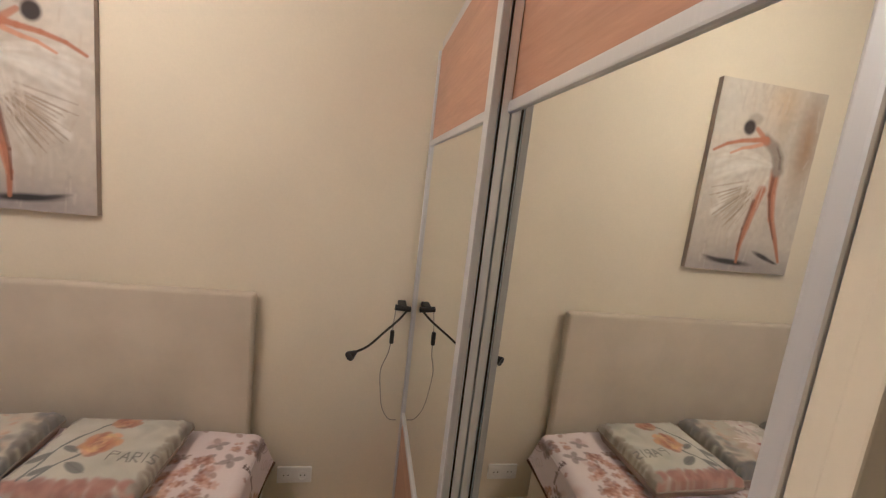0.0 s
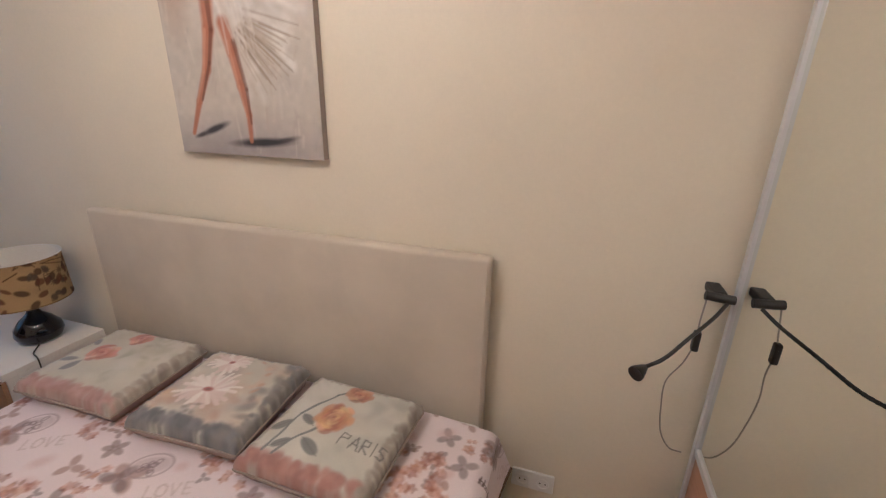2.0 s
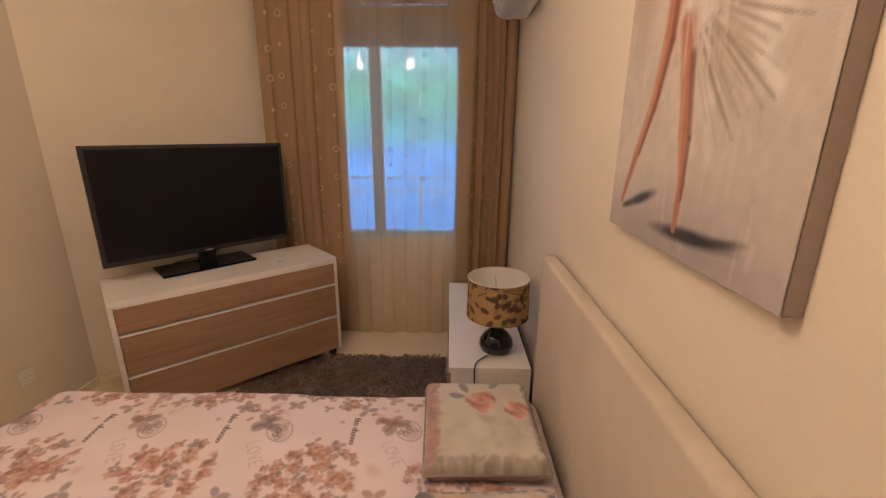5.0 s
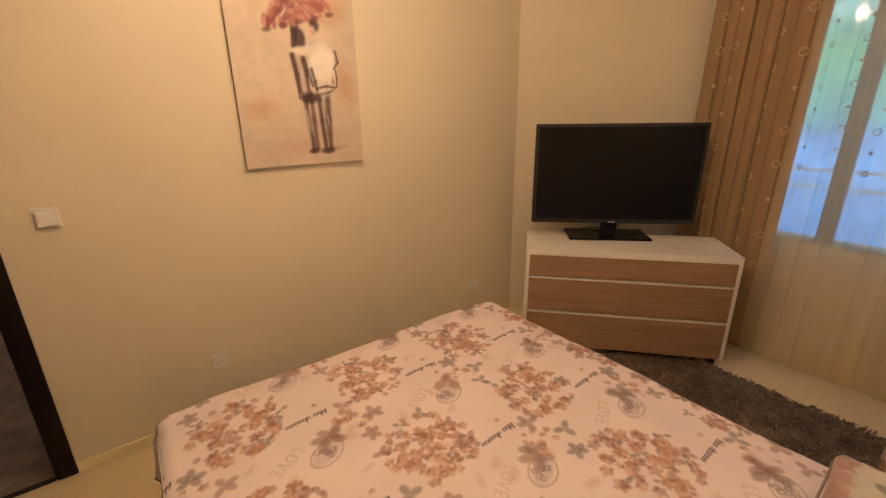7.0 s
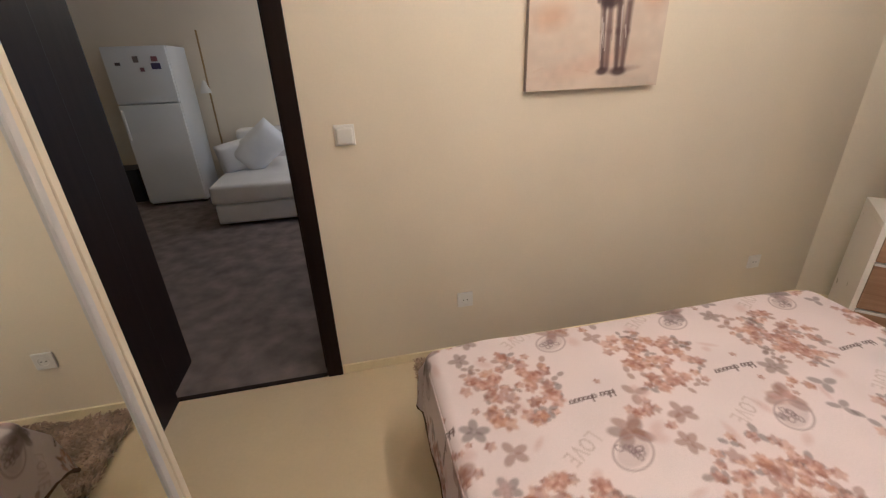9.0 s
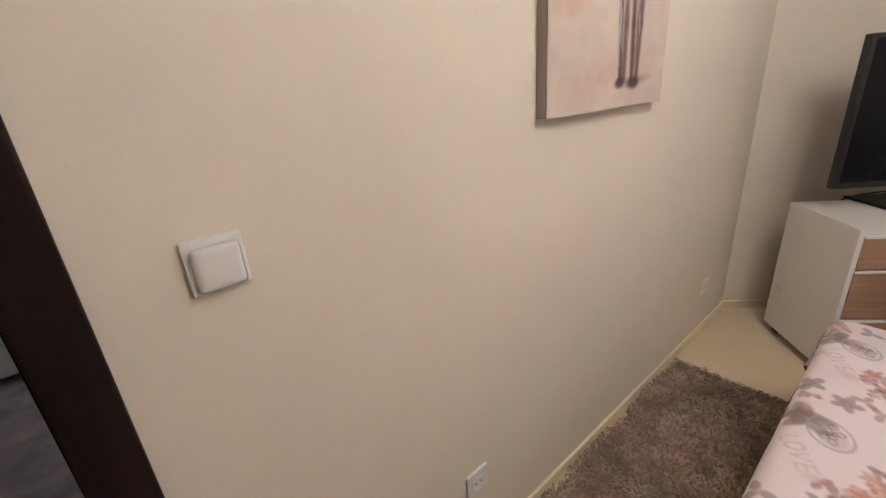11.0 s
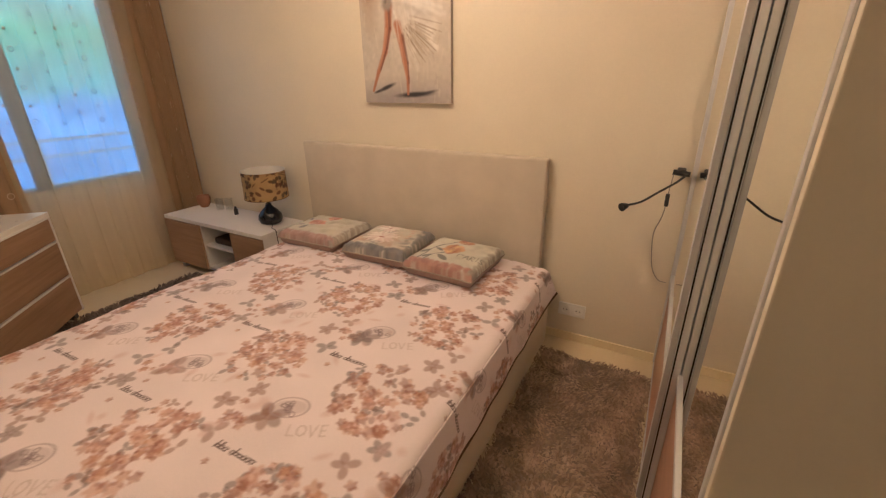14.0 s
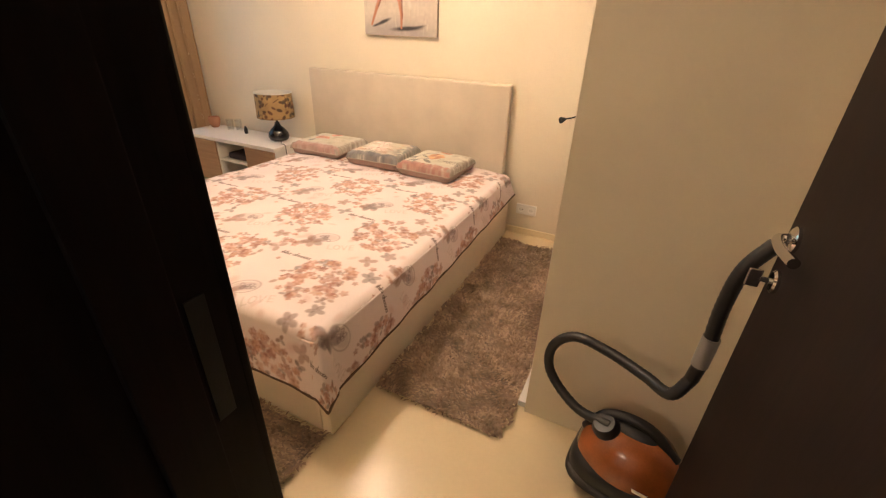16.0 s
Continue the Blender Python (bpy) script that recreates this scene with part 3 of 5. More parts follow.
ox, oy = DROP - MX0, DROP - MY0
for i in range(-4, 4):
    for j in range(-2, 6):
        x, y = ox + 2.03 + 0.51 * i, oy + 0.93 + 0.485 * j
        cx, cy = x - 0.29, y - 0.10
        for k in range(26):
            a, q = rng.uniform(0, 6.3), 0.15 * math.sqrt(rng.random())
            leaf_print(spread, cx + q * 1.1 * math.cos(a), cy + q * 1.1 * math.sin(a), rng.uniform(0.018, 0.032), rng.choice((2, 3)))
        for k in range(58):
            a, q = rng.uniform(0, 6.3), 0.142 * math.sqrt(rng.random())
            rose(spread, cx + q * 1.05 * math.cos(a), cy + q * 1.15 * math.sin(a), rng.uniform(0.018, 0.036))
        for k in range(10):
            rose(spread, x - 0.10 + rng.uniform(-0.06, 0.06), y + 0.115 + rng.uniform(-0.055, 0.055), rng.uniform(0.013, 0.026))
        for dx, dy, r in ((-0.03, 0.155, 0.055), (-0.045, 0.14, 0.05), (-0.21, 0.13, 0.038), (0.09, -0.05, 0.03), (-0.13, 0.03, 0.040), (-0.16, 0.22, 0.034)):
            leaf_print(spread, x + dx, y + dy, r, rng.choice((3, 4, 5)))
        for k in range(7):
            spread.blob(x + rng.uniform(-0.25, 0.25), y + rng.uniform(-0.24, 0.24), rng.uniform(0.02, 0.05), rng.uniform(0.012, 0.03), rng.uniform(0, 3), srgb(212, 180, 174), 0.5, 0.7)
        heart_print(spread, x + 0.0, y + 0.21, 0.062, 0.5)
        script(spread, x, y, 0.15, 0.06, INK, 0.023)
        love(spread, x + 0.13, y + 0.15, 0.040, 0.5)
        rose(spread, x + 0.13, y + 0.03, 0.020)
        rose(spread, x - 0.05, y - 0.05, 0.016)

spread.col *= np.array((0.93, 0.905, 0.925))


def drape(X, Y):
    x, y = X + MX0 - DROP, Y + MY0 - DROP
    ex = np.where(x < MX0, x - MX0, np.where(x > MX1, x - MX1, 0.0))
    ey = np.where(y < MY0, y - MY0, 0.0)
    d = np.hypot(ex, ey)
    ux, uy = ex / (d + 1e-9), ey / (d + 1e-9)
    # the corner hangs in one soft pointed fold
    fold = np.minimum(np.abs(ex), np.abs(ey)) / (np.maximum(np.abs(ex), np.abs(ey)) + 1e-9)
    d = d * (1 - 0.20 * fold)
    R = 0.045
    a = np.minimum(d / R, math.pi / 2)
    along = np.clip((y - MY0) / (MY1 - MY0), 0, 1)
    rest = np.maximum(d - R * math.pi / 2, 0) * (1 - 0.34 * along)
    flare = np.clip((along - 0.9) / 0.1, 0, 1) ** 2
    wave = 0.005 * np.sin(x * 17 + 1.3 * np.sin(y * 9)) * np.sin(y * 15 + 0.7) + 0.003 * np.sin(x * 31 + y * 23)
    out = R * np.sin(a) + rest * (0.11 + 0.20 * flare) + rest / DROP * wave * 1.0
    out = out + fold * 0.04 * np.minimum(rest / 0.08, 1)
    top = 0.004 * np.sin(x * 5.1 + 2 * np.sin(y * 3.7)) + 0.003 * np.sin(y * 7.3 + x * 4.1) + 0.0016 * np.sin(x * 23 + 3 * np.sin(y * 11)) - 0.012 * np.exp(-((np.minimum(x - MX0, MX1 - x)) / 0.12) ** 2)
    cx, cy = np.clip(x, MX0, MX1), np.maximum(y, MY0)
    z = MZ + np.where(d > 0, -R * (1 - np.cos(a)) - rest * (1 - 0.3 * flare), 0) + top * np.where(d > 0.06, 0.2, 1)
    return cx + ux * out, cy + uy * out, z


bsp = thing("bedspread", (1.6, 1.6, MZ), "pinkish white cotton bedspread printed with roses and hearts", "bedspread")
me = spread.mesh("cloth", drape, PRINT)
me.transform(Matrix.Translation((-1.6, -1.6, -MZ)))
cl_ob = new("cloth", me)
cl_ob.parent = bsp
sol = cl_ob.modifiers.new("thick", "SOLIDIFY")
sol.thickness, sol.offset = 0.003, 1.0
hem_pts = [(0.0, t) for t in np.linspace(spread.h, 0, 24)] + [(t, 0.0) for t in np.linspace(0.02, spread.w - 0.02, 30)] + [(spread.w, t) for t in np.linspace(0, spread.h, 24)]
hx, hy, hz = drape(np.array([p[0] for p in hem_pts]), np.array([p[1] for p in hem_pts]))
part("hem", tube(list(zip(hx, hy, hz)), 0.007, 6, 4), PIPING, bsp, "dark brown corded hem", smooth=True)


def cushion(at, w, d, h, turn, design, seed, label):
    """A plump square cushion with a printed cover."""
    s = Sheet(w * 1.0, d * 1.0, 0.004, srgb(206, 200, 184))
    s.mottle(0.10, 0.06, seed)
    r = random.Random(seed)
    design(s, r)
    s.fade(0.16, srgb(196, 190, 182))
    s.col *= 0.92
    cu = thing("cushion", at, label, "cushion", "cushions on the bed", turn)

    def dome(X, Y, sign):
        u, v = 2 * X / w - 1, 2 * Y / d - 1
        bulge = np.clip(1 - u ** 10, 0, 1) ** 0.30 * np.clip(1 - v ** 10, 0, 1) ** 0.30 * (0.86 + 0.14 * (1 - u * u) * (1 - v * v))
        pull = 1 - 0.05 * (1 - np.abs(u) ** 2) * np.abs(v) ** 3
        crease = (0.004 * np.sin(9 * u + 4 * v + seed) + 0.003 * np.sin(15 * v - 6 * u + 2 * seed)) * (1 - u * u) * (1 - v * v) + 0.004 * np.sin(26 * (u + v) + seed) * np.abs(u * v) ** 2
        return (u * w / 2 * (1 - 0.04 * (1 - v * v) * np.abs(u) ** 3), v * d / 2 * pull, h / 2 + sign * (h / 2 * bulge + crease))
    top = new("cover", s.mesh("cover", lambda X, Y: dome(X, Y, 1.0), PRINT))
    top.parent = cu
    under = Sheet(w, d, 0.02, srgb(168, 140, 128))
    bot = new("underside", under.mesh("underside", lambda X, Y: dome(X, Y, -1.0), PRINT))
    bot.data.flip_normals()
    bot.parent = cu
    edge = [((math.copysign(1, math.cos(a)) * min(1, abs(math.cos(a)) * 1.4142)) * w / 2 * 0.985, (math.copysign(1, math.sin(a)) * min(1, abs(math.sin(a)) * 1.4142)) * d / 2 * 0.985, h / 2) for a in np.linspace(0, 2 * math.pi, 33)]
    part("seam", tube(edge, 0.0035, 6, 3), CUSHSEAM, cu, local=True, smooth=True)
    return cu


def wash(s, r, x0, x1, y0, y1, cols, n, size, alpha=0.6):
    """Loose water-colour dabs over one part of the cover."""
    for k in range(n):
        s.blob(r.uniform(x0, x1) * s.w, r.uniform(y0, y1) * s.h, r.uniform(0.6, 1.3) * size * s.w, r.uniform(0.5, 1.0) * size * s.h, r.uniform(0, 3), r.choice(cols), alpha, 0.7)


def big_rose(s, r, x, y, q, cols):
    """A full rose of overlapping petals, x, y, q in shares of the cover."""
    s.blob(x * s.w, y * s.h, q * 1.05 * s.w, q * s.w, 0, cols[1], 0.95, 0.25, 7, 0.18)
    for k in range(34):
        a = k * 2.4
        d = q * (1 - k / 36) * 0.85
        c = cols[k % len(cols)]
        s.blob((x + d * math.cos(a)) * s.w, y * s.h + d * math.sin(a) * s.w, 0.36 * q * s.w, 0.20 * q * s.w, a + 1.57, [v * r.uniform(0.85, 1.12) for v in c], 0.75, 0.45)
    s.blob(x * s.w, y * s.h, 0.16 * q * s.w, 0.12 * q * s.w, 0.4, cols[2], 0.8, 0.5)


def stem_leaf(s, x0, y0, x1, y1, col, wide=0.34):
    L = math.hypot((x1 - x0) * s.w, (y1 - y0) * s.h)
    a = math.atan2((y1 - y0) * s.h, (x1 - x0) * s.w)
    s.blob((x0 + x1) / 2 * s.w, (y0 + y1) / 2 * s.h, L / 2, L * wide / 2, a, col, 0.9, 0.25)
    s.line([(x0 * s.w, y0 * s.h), (x1 * s.w, y1 * s.h)], 0.0022, [c * 0.6 for c in col], 0.6)


def daisy(s, r, x, y, q, n=18):
    for ringk in range(2):
        for k in range(n):
            a = k * 6.283 / n + ringk * 0.17 + r.uniform(-0.06, 0.06)
            L = q * (1.0 - 0.25 * ringk) * r.uniform(0.85, 1.05)
            s.line([(x * s.w, y * s.h), (x * s.w + L * s.w * math.cos(a), y * s.h + 0.85 * L * s.w * math.sin(a))], 0.0085, r.choice((srgb(240, 226, 216), srgb(228, 206, 198), srgb(246, 236, 226))), 0.85, 0.009, 0.4)
    s.blob(x * s.w, y * s.h, 0.19 * q * s.w, 0.16 * q * s.w, 0, srgb(176, 92, 84), 1, 0.4)
    s.blob(x * s.w, y * s.h, 0.09 * q * s.w, 0.08 * q * s.w, 0, srgb(120, 60, 56), 0.8, 0.5)


def seam_bands(s, r, front, side):
    wash(s, r, 0, 1, 0.0, 0.11, front, 150, 0.055, 0.7)
    wash(s, r, 0, 1, 0.94, 1.0, side, 70, 0.04, 0.7)
    wash(s, r, 0.0, 0.06, 0, 1, side, 70, 0.04, 0.7)
    wash(s, r, 0.94, 1.0, 0, 1, side, 70, 0.04, 0.7)


def written(s, x, y, h, word, col, ang=0.0):
    """Block capitals in thin brush strokes."""
    glyph = {"P": [[(0, 0), (0, 1), (0.5, 0.9), (0.5, 0.6), (0, 0.5)]], "A": [[(0, 0), (0.3, 1), (0.6, 0)], [(0.12, 0.4), (0.48, 0.4)]], "R": [[(0, 0), (0, 1), (0.5, 0.9), (0.5, 0.6), (0, 0.5), (0.55, 0)]], "I": [[(0.15, 0), (0.15, 1)]], "S": [[(0.5, 0.9), (0.1, 0.9), (0.08, 0.6), (0.48, 0.4), (0.42, 0.05), (0, 0.1)]]}
    c, sn = math.cos(ang), math.sin(ang)
    u = 0.0
    for ch in word:
        for st in glyph[ch]:
            s.line([(x + h * (c * (u + p) - sn * q), y + h * (sn * (u + p) + c * q)) for p, q in st], 0.0032, col, 0.85)
        u += 0.45 if ch == "I" else 0.78


def design_rose(s, r):
    wash(s, r, 0.05, 0.95, 0.1, 0.95, (srgb(206, 204, 190), srgb(190, 190, 176), srgb(216, 212, 200)), 40, 0.14, 0.5)
    wash(s, r, 0.62, 0.95, 0.3, 0.95, (srgb(172, 170, 158), srgb(186, 182, 168)), 14, 0.09, 0.5)
    seam_bands(s, r, (srgb(168, 112, 98), srgb(182, 130, 114), srgb(150, 96, 86)), (srgb(164, 154, 140), srgb(148, 138, 124)))
    s.line([(0.16 * s.w, 0.12 * s.h), (0.2 * s.w, 0.5 * s.h), (0.34 * s.w, 0.78 * s.h), (0.45 * s.w, 0.86 * s.h)], 0.006, srgb(92, 98, 102), 0.9)
    s.line([(0.24 * s.w, 0.12 * s.h), (0.34 * s.w, 0.32 * s.h), (0.44 * s.w, 0.5 * s.h)], 0.006, srgb(92, 98, 102), 0.9)
    for a in ((0.20, 0.42, 0.06, 0.30), (0.22, 0.50, 0.36, 0.42), (0.36, 0.30, 0.54, 0.20), (0.30, 0.26, 0.18, 0.16)):
        stem_leaf(s, *a, srgb(98, 102, 102), 0.5)
    cols = (srgb(214, 158, 100), srgb(192, 128, 78), srgb(158, 92, 58), srgb(228, 184, 132))
    big_rose(s, r, 0.46, 0.54, 0.165, cols)
    big_rose(s, r, 0.50, 0.85, 0.125, (srgb(196, 134, 90), srgb(176, 112, 74), srgb(142, 80, 56), srgb(214, 162, 118)))
    written(s, 0.62 * s.w, 0.33 * s.h, 0.045, "PARIS", srgb(86, 82, 84))


def design_daisy(s, r):
    wash(s, r, 0.05, 0.95, 0.1, 0.95, (srgb(204, 176, 150), srgb(190, 168, 150), srgb(170, 160, 156), srgb(206, 190, 172)), 50, 0.13, 0.6)
    wash(s, r, 0.1, 0.9, 0.1, 0.4, (srgb(206, 170, 130), srgb(186, 150, 128)), 14, 0.09, 0.6)
    seam_bands(s, r, (srgb(92, 94, 102), srgb(114, 114, 118), srgb(78, 80, 88)), (srgb(104, 108, 116), srgb(130, 124, 116)))
    wash(s, r, 0.82, 1.0, 0, 1, (srgb(110, 112, 118), srgb(140, 138, 134), srgb(124, 120, 116)), 30, 0.08, 0.7)
    daisy(s, r, 0.42, 0.42, 0.27)
    daisy(s, r, 0.34, 0.80, 0.19)
    wash(s, r, 0.6, 0.8, 0.5, 0.9, (srgb(196, 150, 120), srgb(214, 186, 160)), 8, 0.05, 0.7)
    wash(s, r, 0.38, 0.52, 0.12, 0.28, (srgb(120, 116, 110),), 4, 0.04, 0.6)


def design_garden(s, r):
    wash(s, r, 0.05, 0.95, 0.1, 0.95, (srgb(206, 204, 190), srgb(196, 192, 174), srgb(214, 208, 196)), 40, 0.14, 0.5)
    wash(s, r, 0.5, 0.95, 0.2, 0.95, (srgb(188, 184, 160), srgb(176, 174, 152)), 22, 0.07, 0.55)
    seam_bands(s, r, (srgb(176, 132, 122), srgb(158, 112, 104), srgb(190, 150, 140)), (srgb(172, 160, 146), srgb(150, 140, 130)))
    for a in ((0.22, 0.40, 0.06, 0.34), (0.16, 0.62, 0.04, 0.72), (0.30, 0.38, 0.22, 0.22)):
        stem_leaf(s, *a, srgb(126, 126, 132), 0.5)
    cols = (srgb(214, 150, 128), srgb(196, 124, 106), srgb(160, 88, 80), srgb(226, 178, 158))
    big_rose(s, r, 0.34, 0.52, 0.14, cols)
    big_rose(s, r, 0.44, 0.84, 0.12, cols)


cushion((1.035, 2.375, 0.492), 0.46, 0.41, 0.115, 1.5, design_garden, 11, "flat square cushion printed with pink roses and a garden")
cushion((1.555, 2.375, 0.492), 0.42, 0.41, 0.122, 3.0, design_daisy, 12, "grey-edged square cushion printed with a white daisy")
cushion((2.015, 2.345, 0.492), 0.42, 0.42, 0.118, -2.0, design_rose, 13, "square cushion printed with an orange rose and leaves")

# ---- paintings ----


def painting(x0, x1, z0, z1, y, face, draw, seed, label):
    w, h = x1 - x0, z1 - z0
    s = Sheet(w, h, 0.004, (0.6, 0.55, 0.5))
    draw(s, random.Random(seed))
    pc = thing("wall_painting", ((x0 + x1) / 2, y, z0), label, "painting")
    t = 0.028
    stretcher = box(x0, min(y, y + face * t), z0, x1, max(y, y + face * t), z1, 0.002)
    part("canvas_edge", stretcher, CANVASEDGE, pc)
    yy = y + face * (t + 0.0025)
    me = s.mesh("canvas", (lambda X, Y: (x0 + X if face < 0 else x1 - X, yy + 0 * X, z0 + Y)), CANVAS, False)
    me.transform(BASE[pc.name].inverted())
    ob = new("canvas", me)
    ob.parent = pc
    return pc


CANVASEDGE = surf("primed_canvas_edge", (0.42, 0.36, 0.31), 0.8, var=0.1)


def dancer(s, r):
    w, h = s.w, s.h

    def P(*pts):
        return [(x * w, y * h) for x, y in pts]
    s.col[:] = srgb(202, 192, 178)
    s.mottle(0.10, 0.16, 5)
    s.blob(0.10 * w, 0.72 * h, 0.10, 0.34, 0, srgb(160, 126, 90), 0.8, 0.9)
    s.blob(0.36 * w, 0.86 * h, 0.06, 0.2, 0, srgb(178, 156, 124), 0.55, 0.9)
    s.blob(0.40 * w, 0.93 * h, 0.14, 0.14, 0, srgb(204, 178, 142), 0.6, 0.9)
    s.blob(0.88 * w, 0.90 * h, 0.10, 0.24, 0, srgb(208, 202, 192), 0.7, 0.9)
    s.blob(0.5 * w, 0.0, 0.55, 0.16, 0, srgb(158, 150, 148), 0.85, 0.7)
    for k in range(110):
        x, y = r.uniform(0, w), r.uniform(0, h)
        s.line([(x, y), (x + r.uniform(-0.02, 0.02), y + r.uniform(0.03, 0.10))], r.uniform(0.004, 0.012), r.choice((srgb(214, 202, 186), srgb(184, 166, 146), srgb(224, 214, 200), srgb(170, 158, 150))), 0.28, soft=0.9)
    s.blob(0.27 * w, 0.095 * h, 0.088, 0.016, 0.34, srgb(44, 42, 48), 0.95, 0.6)
    s.blob(0.16 * w, 0.07 * h, 0.04, 0.010, 0.3, srgb(54, 50, 54), 0.85, 0.6)
    s.blob(0.60 * w, 0.052 * h, 0.16, 0.020, 0.06, srgb(38, 36, 40), 0.95, 0.6)
    s.blob(0.76 * w, 0.065 * h, 0.075, 0.012, 0.2, srgb(52, 50, 54), 0.8, 0.7)
    # tulle: one wide pale sweep from the waist, with darker folds below
    s.blob(0.66 * w, 0.52 * h, 0.19, 0.19, -0.6, srgb(214, 206, 194), 0.9, 0.8)
    s.blob(0.62 * w, 0.56 * h, 0.13, 0.10, -0.3, srgb(226, 220, 210), 0.8, 0.8)
    for k in range(90):
        u = r.random()
        a = 0.25 - 1.60 * u + r.uniform(-0.05, 0.05)
        L = r.uniform(0.20, 0.37)
        x0, y0 = (0.37 + 0.06 * r.random()) * w, (0.60 - 0.05 * u) * h
        sag = r.uniform(0.03, 0.09)
        pts = [(x0 + L * q * math.cos(a), y0 + L * q * math.sin(a) + sag * q * (1 - q) * 2) for q in (0.0, 0.25, 0.5, 0.75, 1.0)]
        s.line(pts, r.uniform(0.010, 0.02), r.choice((srgb(230, 224, 214), srgb(210, 202, 192), srgb(190, 180, 168), srgb(238, 234, 226), srgb(200, 188, 174))), 0.42, r.uniform(0.012, 0.03), 0.95)
    for k in range(30):
        a = -0.35 - 1.0 * r.random()
        q0, q1 = r.uniform(0.10, 0.18), r.uniform(0.24, 0.34)
        s.line([(0.42 * w + q0 * math.cos(a), 0.54 * h + q0 * math.sin(a)), (0.43 * w + q1 * math.cos(a + 0.07), 0.54 * h + q1 * math.sin(a + 0.07))], 0.008, r.choice((srgb(140, 116, 90), srgb(158, 138, 110), srgb(120, 102, 86), srgb(176, 160, 138))), 0.5, 0.004, 0.9)
    skin, dark, glow = srgb(178, 116, 84), srgb(112, 68, 50), srgb(206, 150, 118)
    s.line(P((0.34, 0.56), (0.325, 0.44), (0.275, 0.31), (0.185, 0.195), (0.105, 0.075)), 0.036, skin, 0.96, 0.010)
    s.line(P((0.345, 0.54), (0.345, 0.44), (0.30, 0.33), (0.21, 0.20)), 0.014, dark, 0.75, 0.006)
    s.line(P((0.30, 0.44), (0.25, 0.30), (0.17, 0.19)), 0.009, glow, 0.6, 0.004)
    s.line(P((0.43, 0.46), (0.465, 0.37), (0.50, 0.25), (0.53, 0.15), (0.525, 0.055)), 0.032, skin, 0.95, 0.010)
    s.line(P((0.485, 0.40), (0.535, 0.24), (0.54, 0.12)), 0.012, dark, 0.7, 0.006)
    s.line(P((0.445, 0.40), (0.485, 0.25), (0.515, 0.14)), 0.008, glow, 0.55, 0.004)
    for k in range(14):
        x = r.uniform(0.36, 0.60)
        s.line(P((x, 0.57), (x + r.uniform(0.02, 0.12), r.uniform(0.34, 0.44))), 0.012, r.choice((srgb(226, 218, 206), srgb(206, 194, 180))), 0.40, 0.004, 0.9)
    # back and shoulders bend over to one side, the head low between the arms
    s.line(P((0.325, 0.575), (0.345, 0.635), (0.40, 0.685), (0.50, 0.725)), 0.044, srgb(150, 138, 126), 0.96, 0.034)
    s.line(P((0.31, 0.585), (0.325, 0.64), (0.375, 0.69)), 0.010, srgb(104, 92, 82), 0.6, 0.006)
    s.blob(0.50 * w, 0.715 * h, 0.038, 0.028, 0.2, skin, 0.9, 0.5)
    s.line(P((0.49, 0.725), (0.60, 0.712), (0.72, 0.70), (0.85, 0.675), (0.96, 0.635)), 0.017, skin, 0.95, 0.008)
    s.line(P((0.53, 0.695), (0.62, 0.675), (0.70, 0.663), (0.80, 0.63)), 0.013, glow, 0.9, 0.007)
    s.line(P((0.54, 0.74), (0.60, 0.77)), 0.018, skin, 0.8, 0.014)
    s.blob(0.635 * w, 0.815 * h, 0.050, 0.036, -0.2, srgb(176, 164, 150), 0.95, 0.4)
    s.blob(0.675 * w, 0.772 * h, 0.040, 0.042, 0.1, srgb(50, 38, 38), 0.97, 0.35)
    s.mottle(0.06, 0.02, 9)


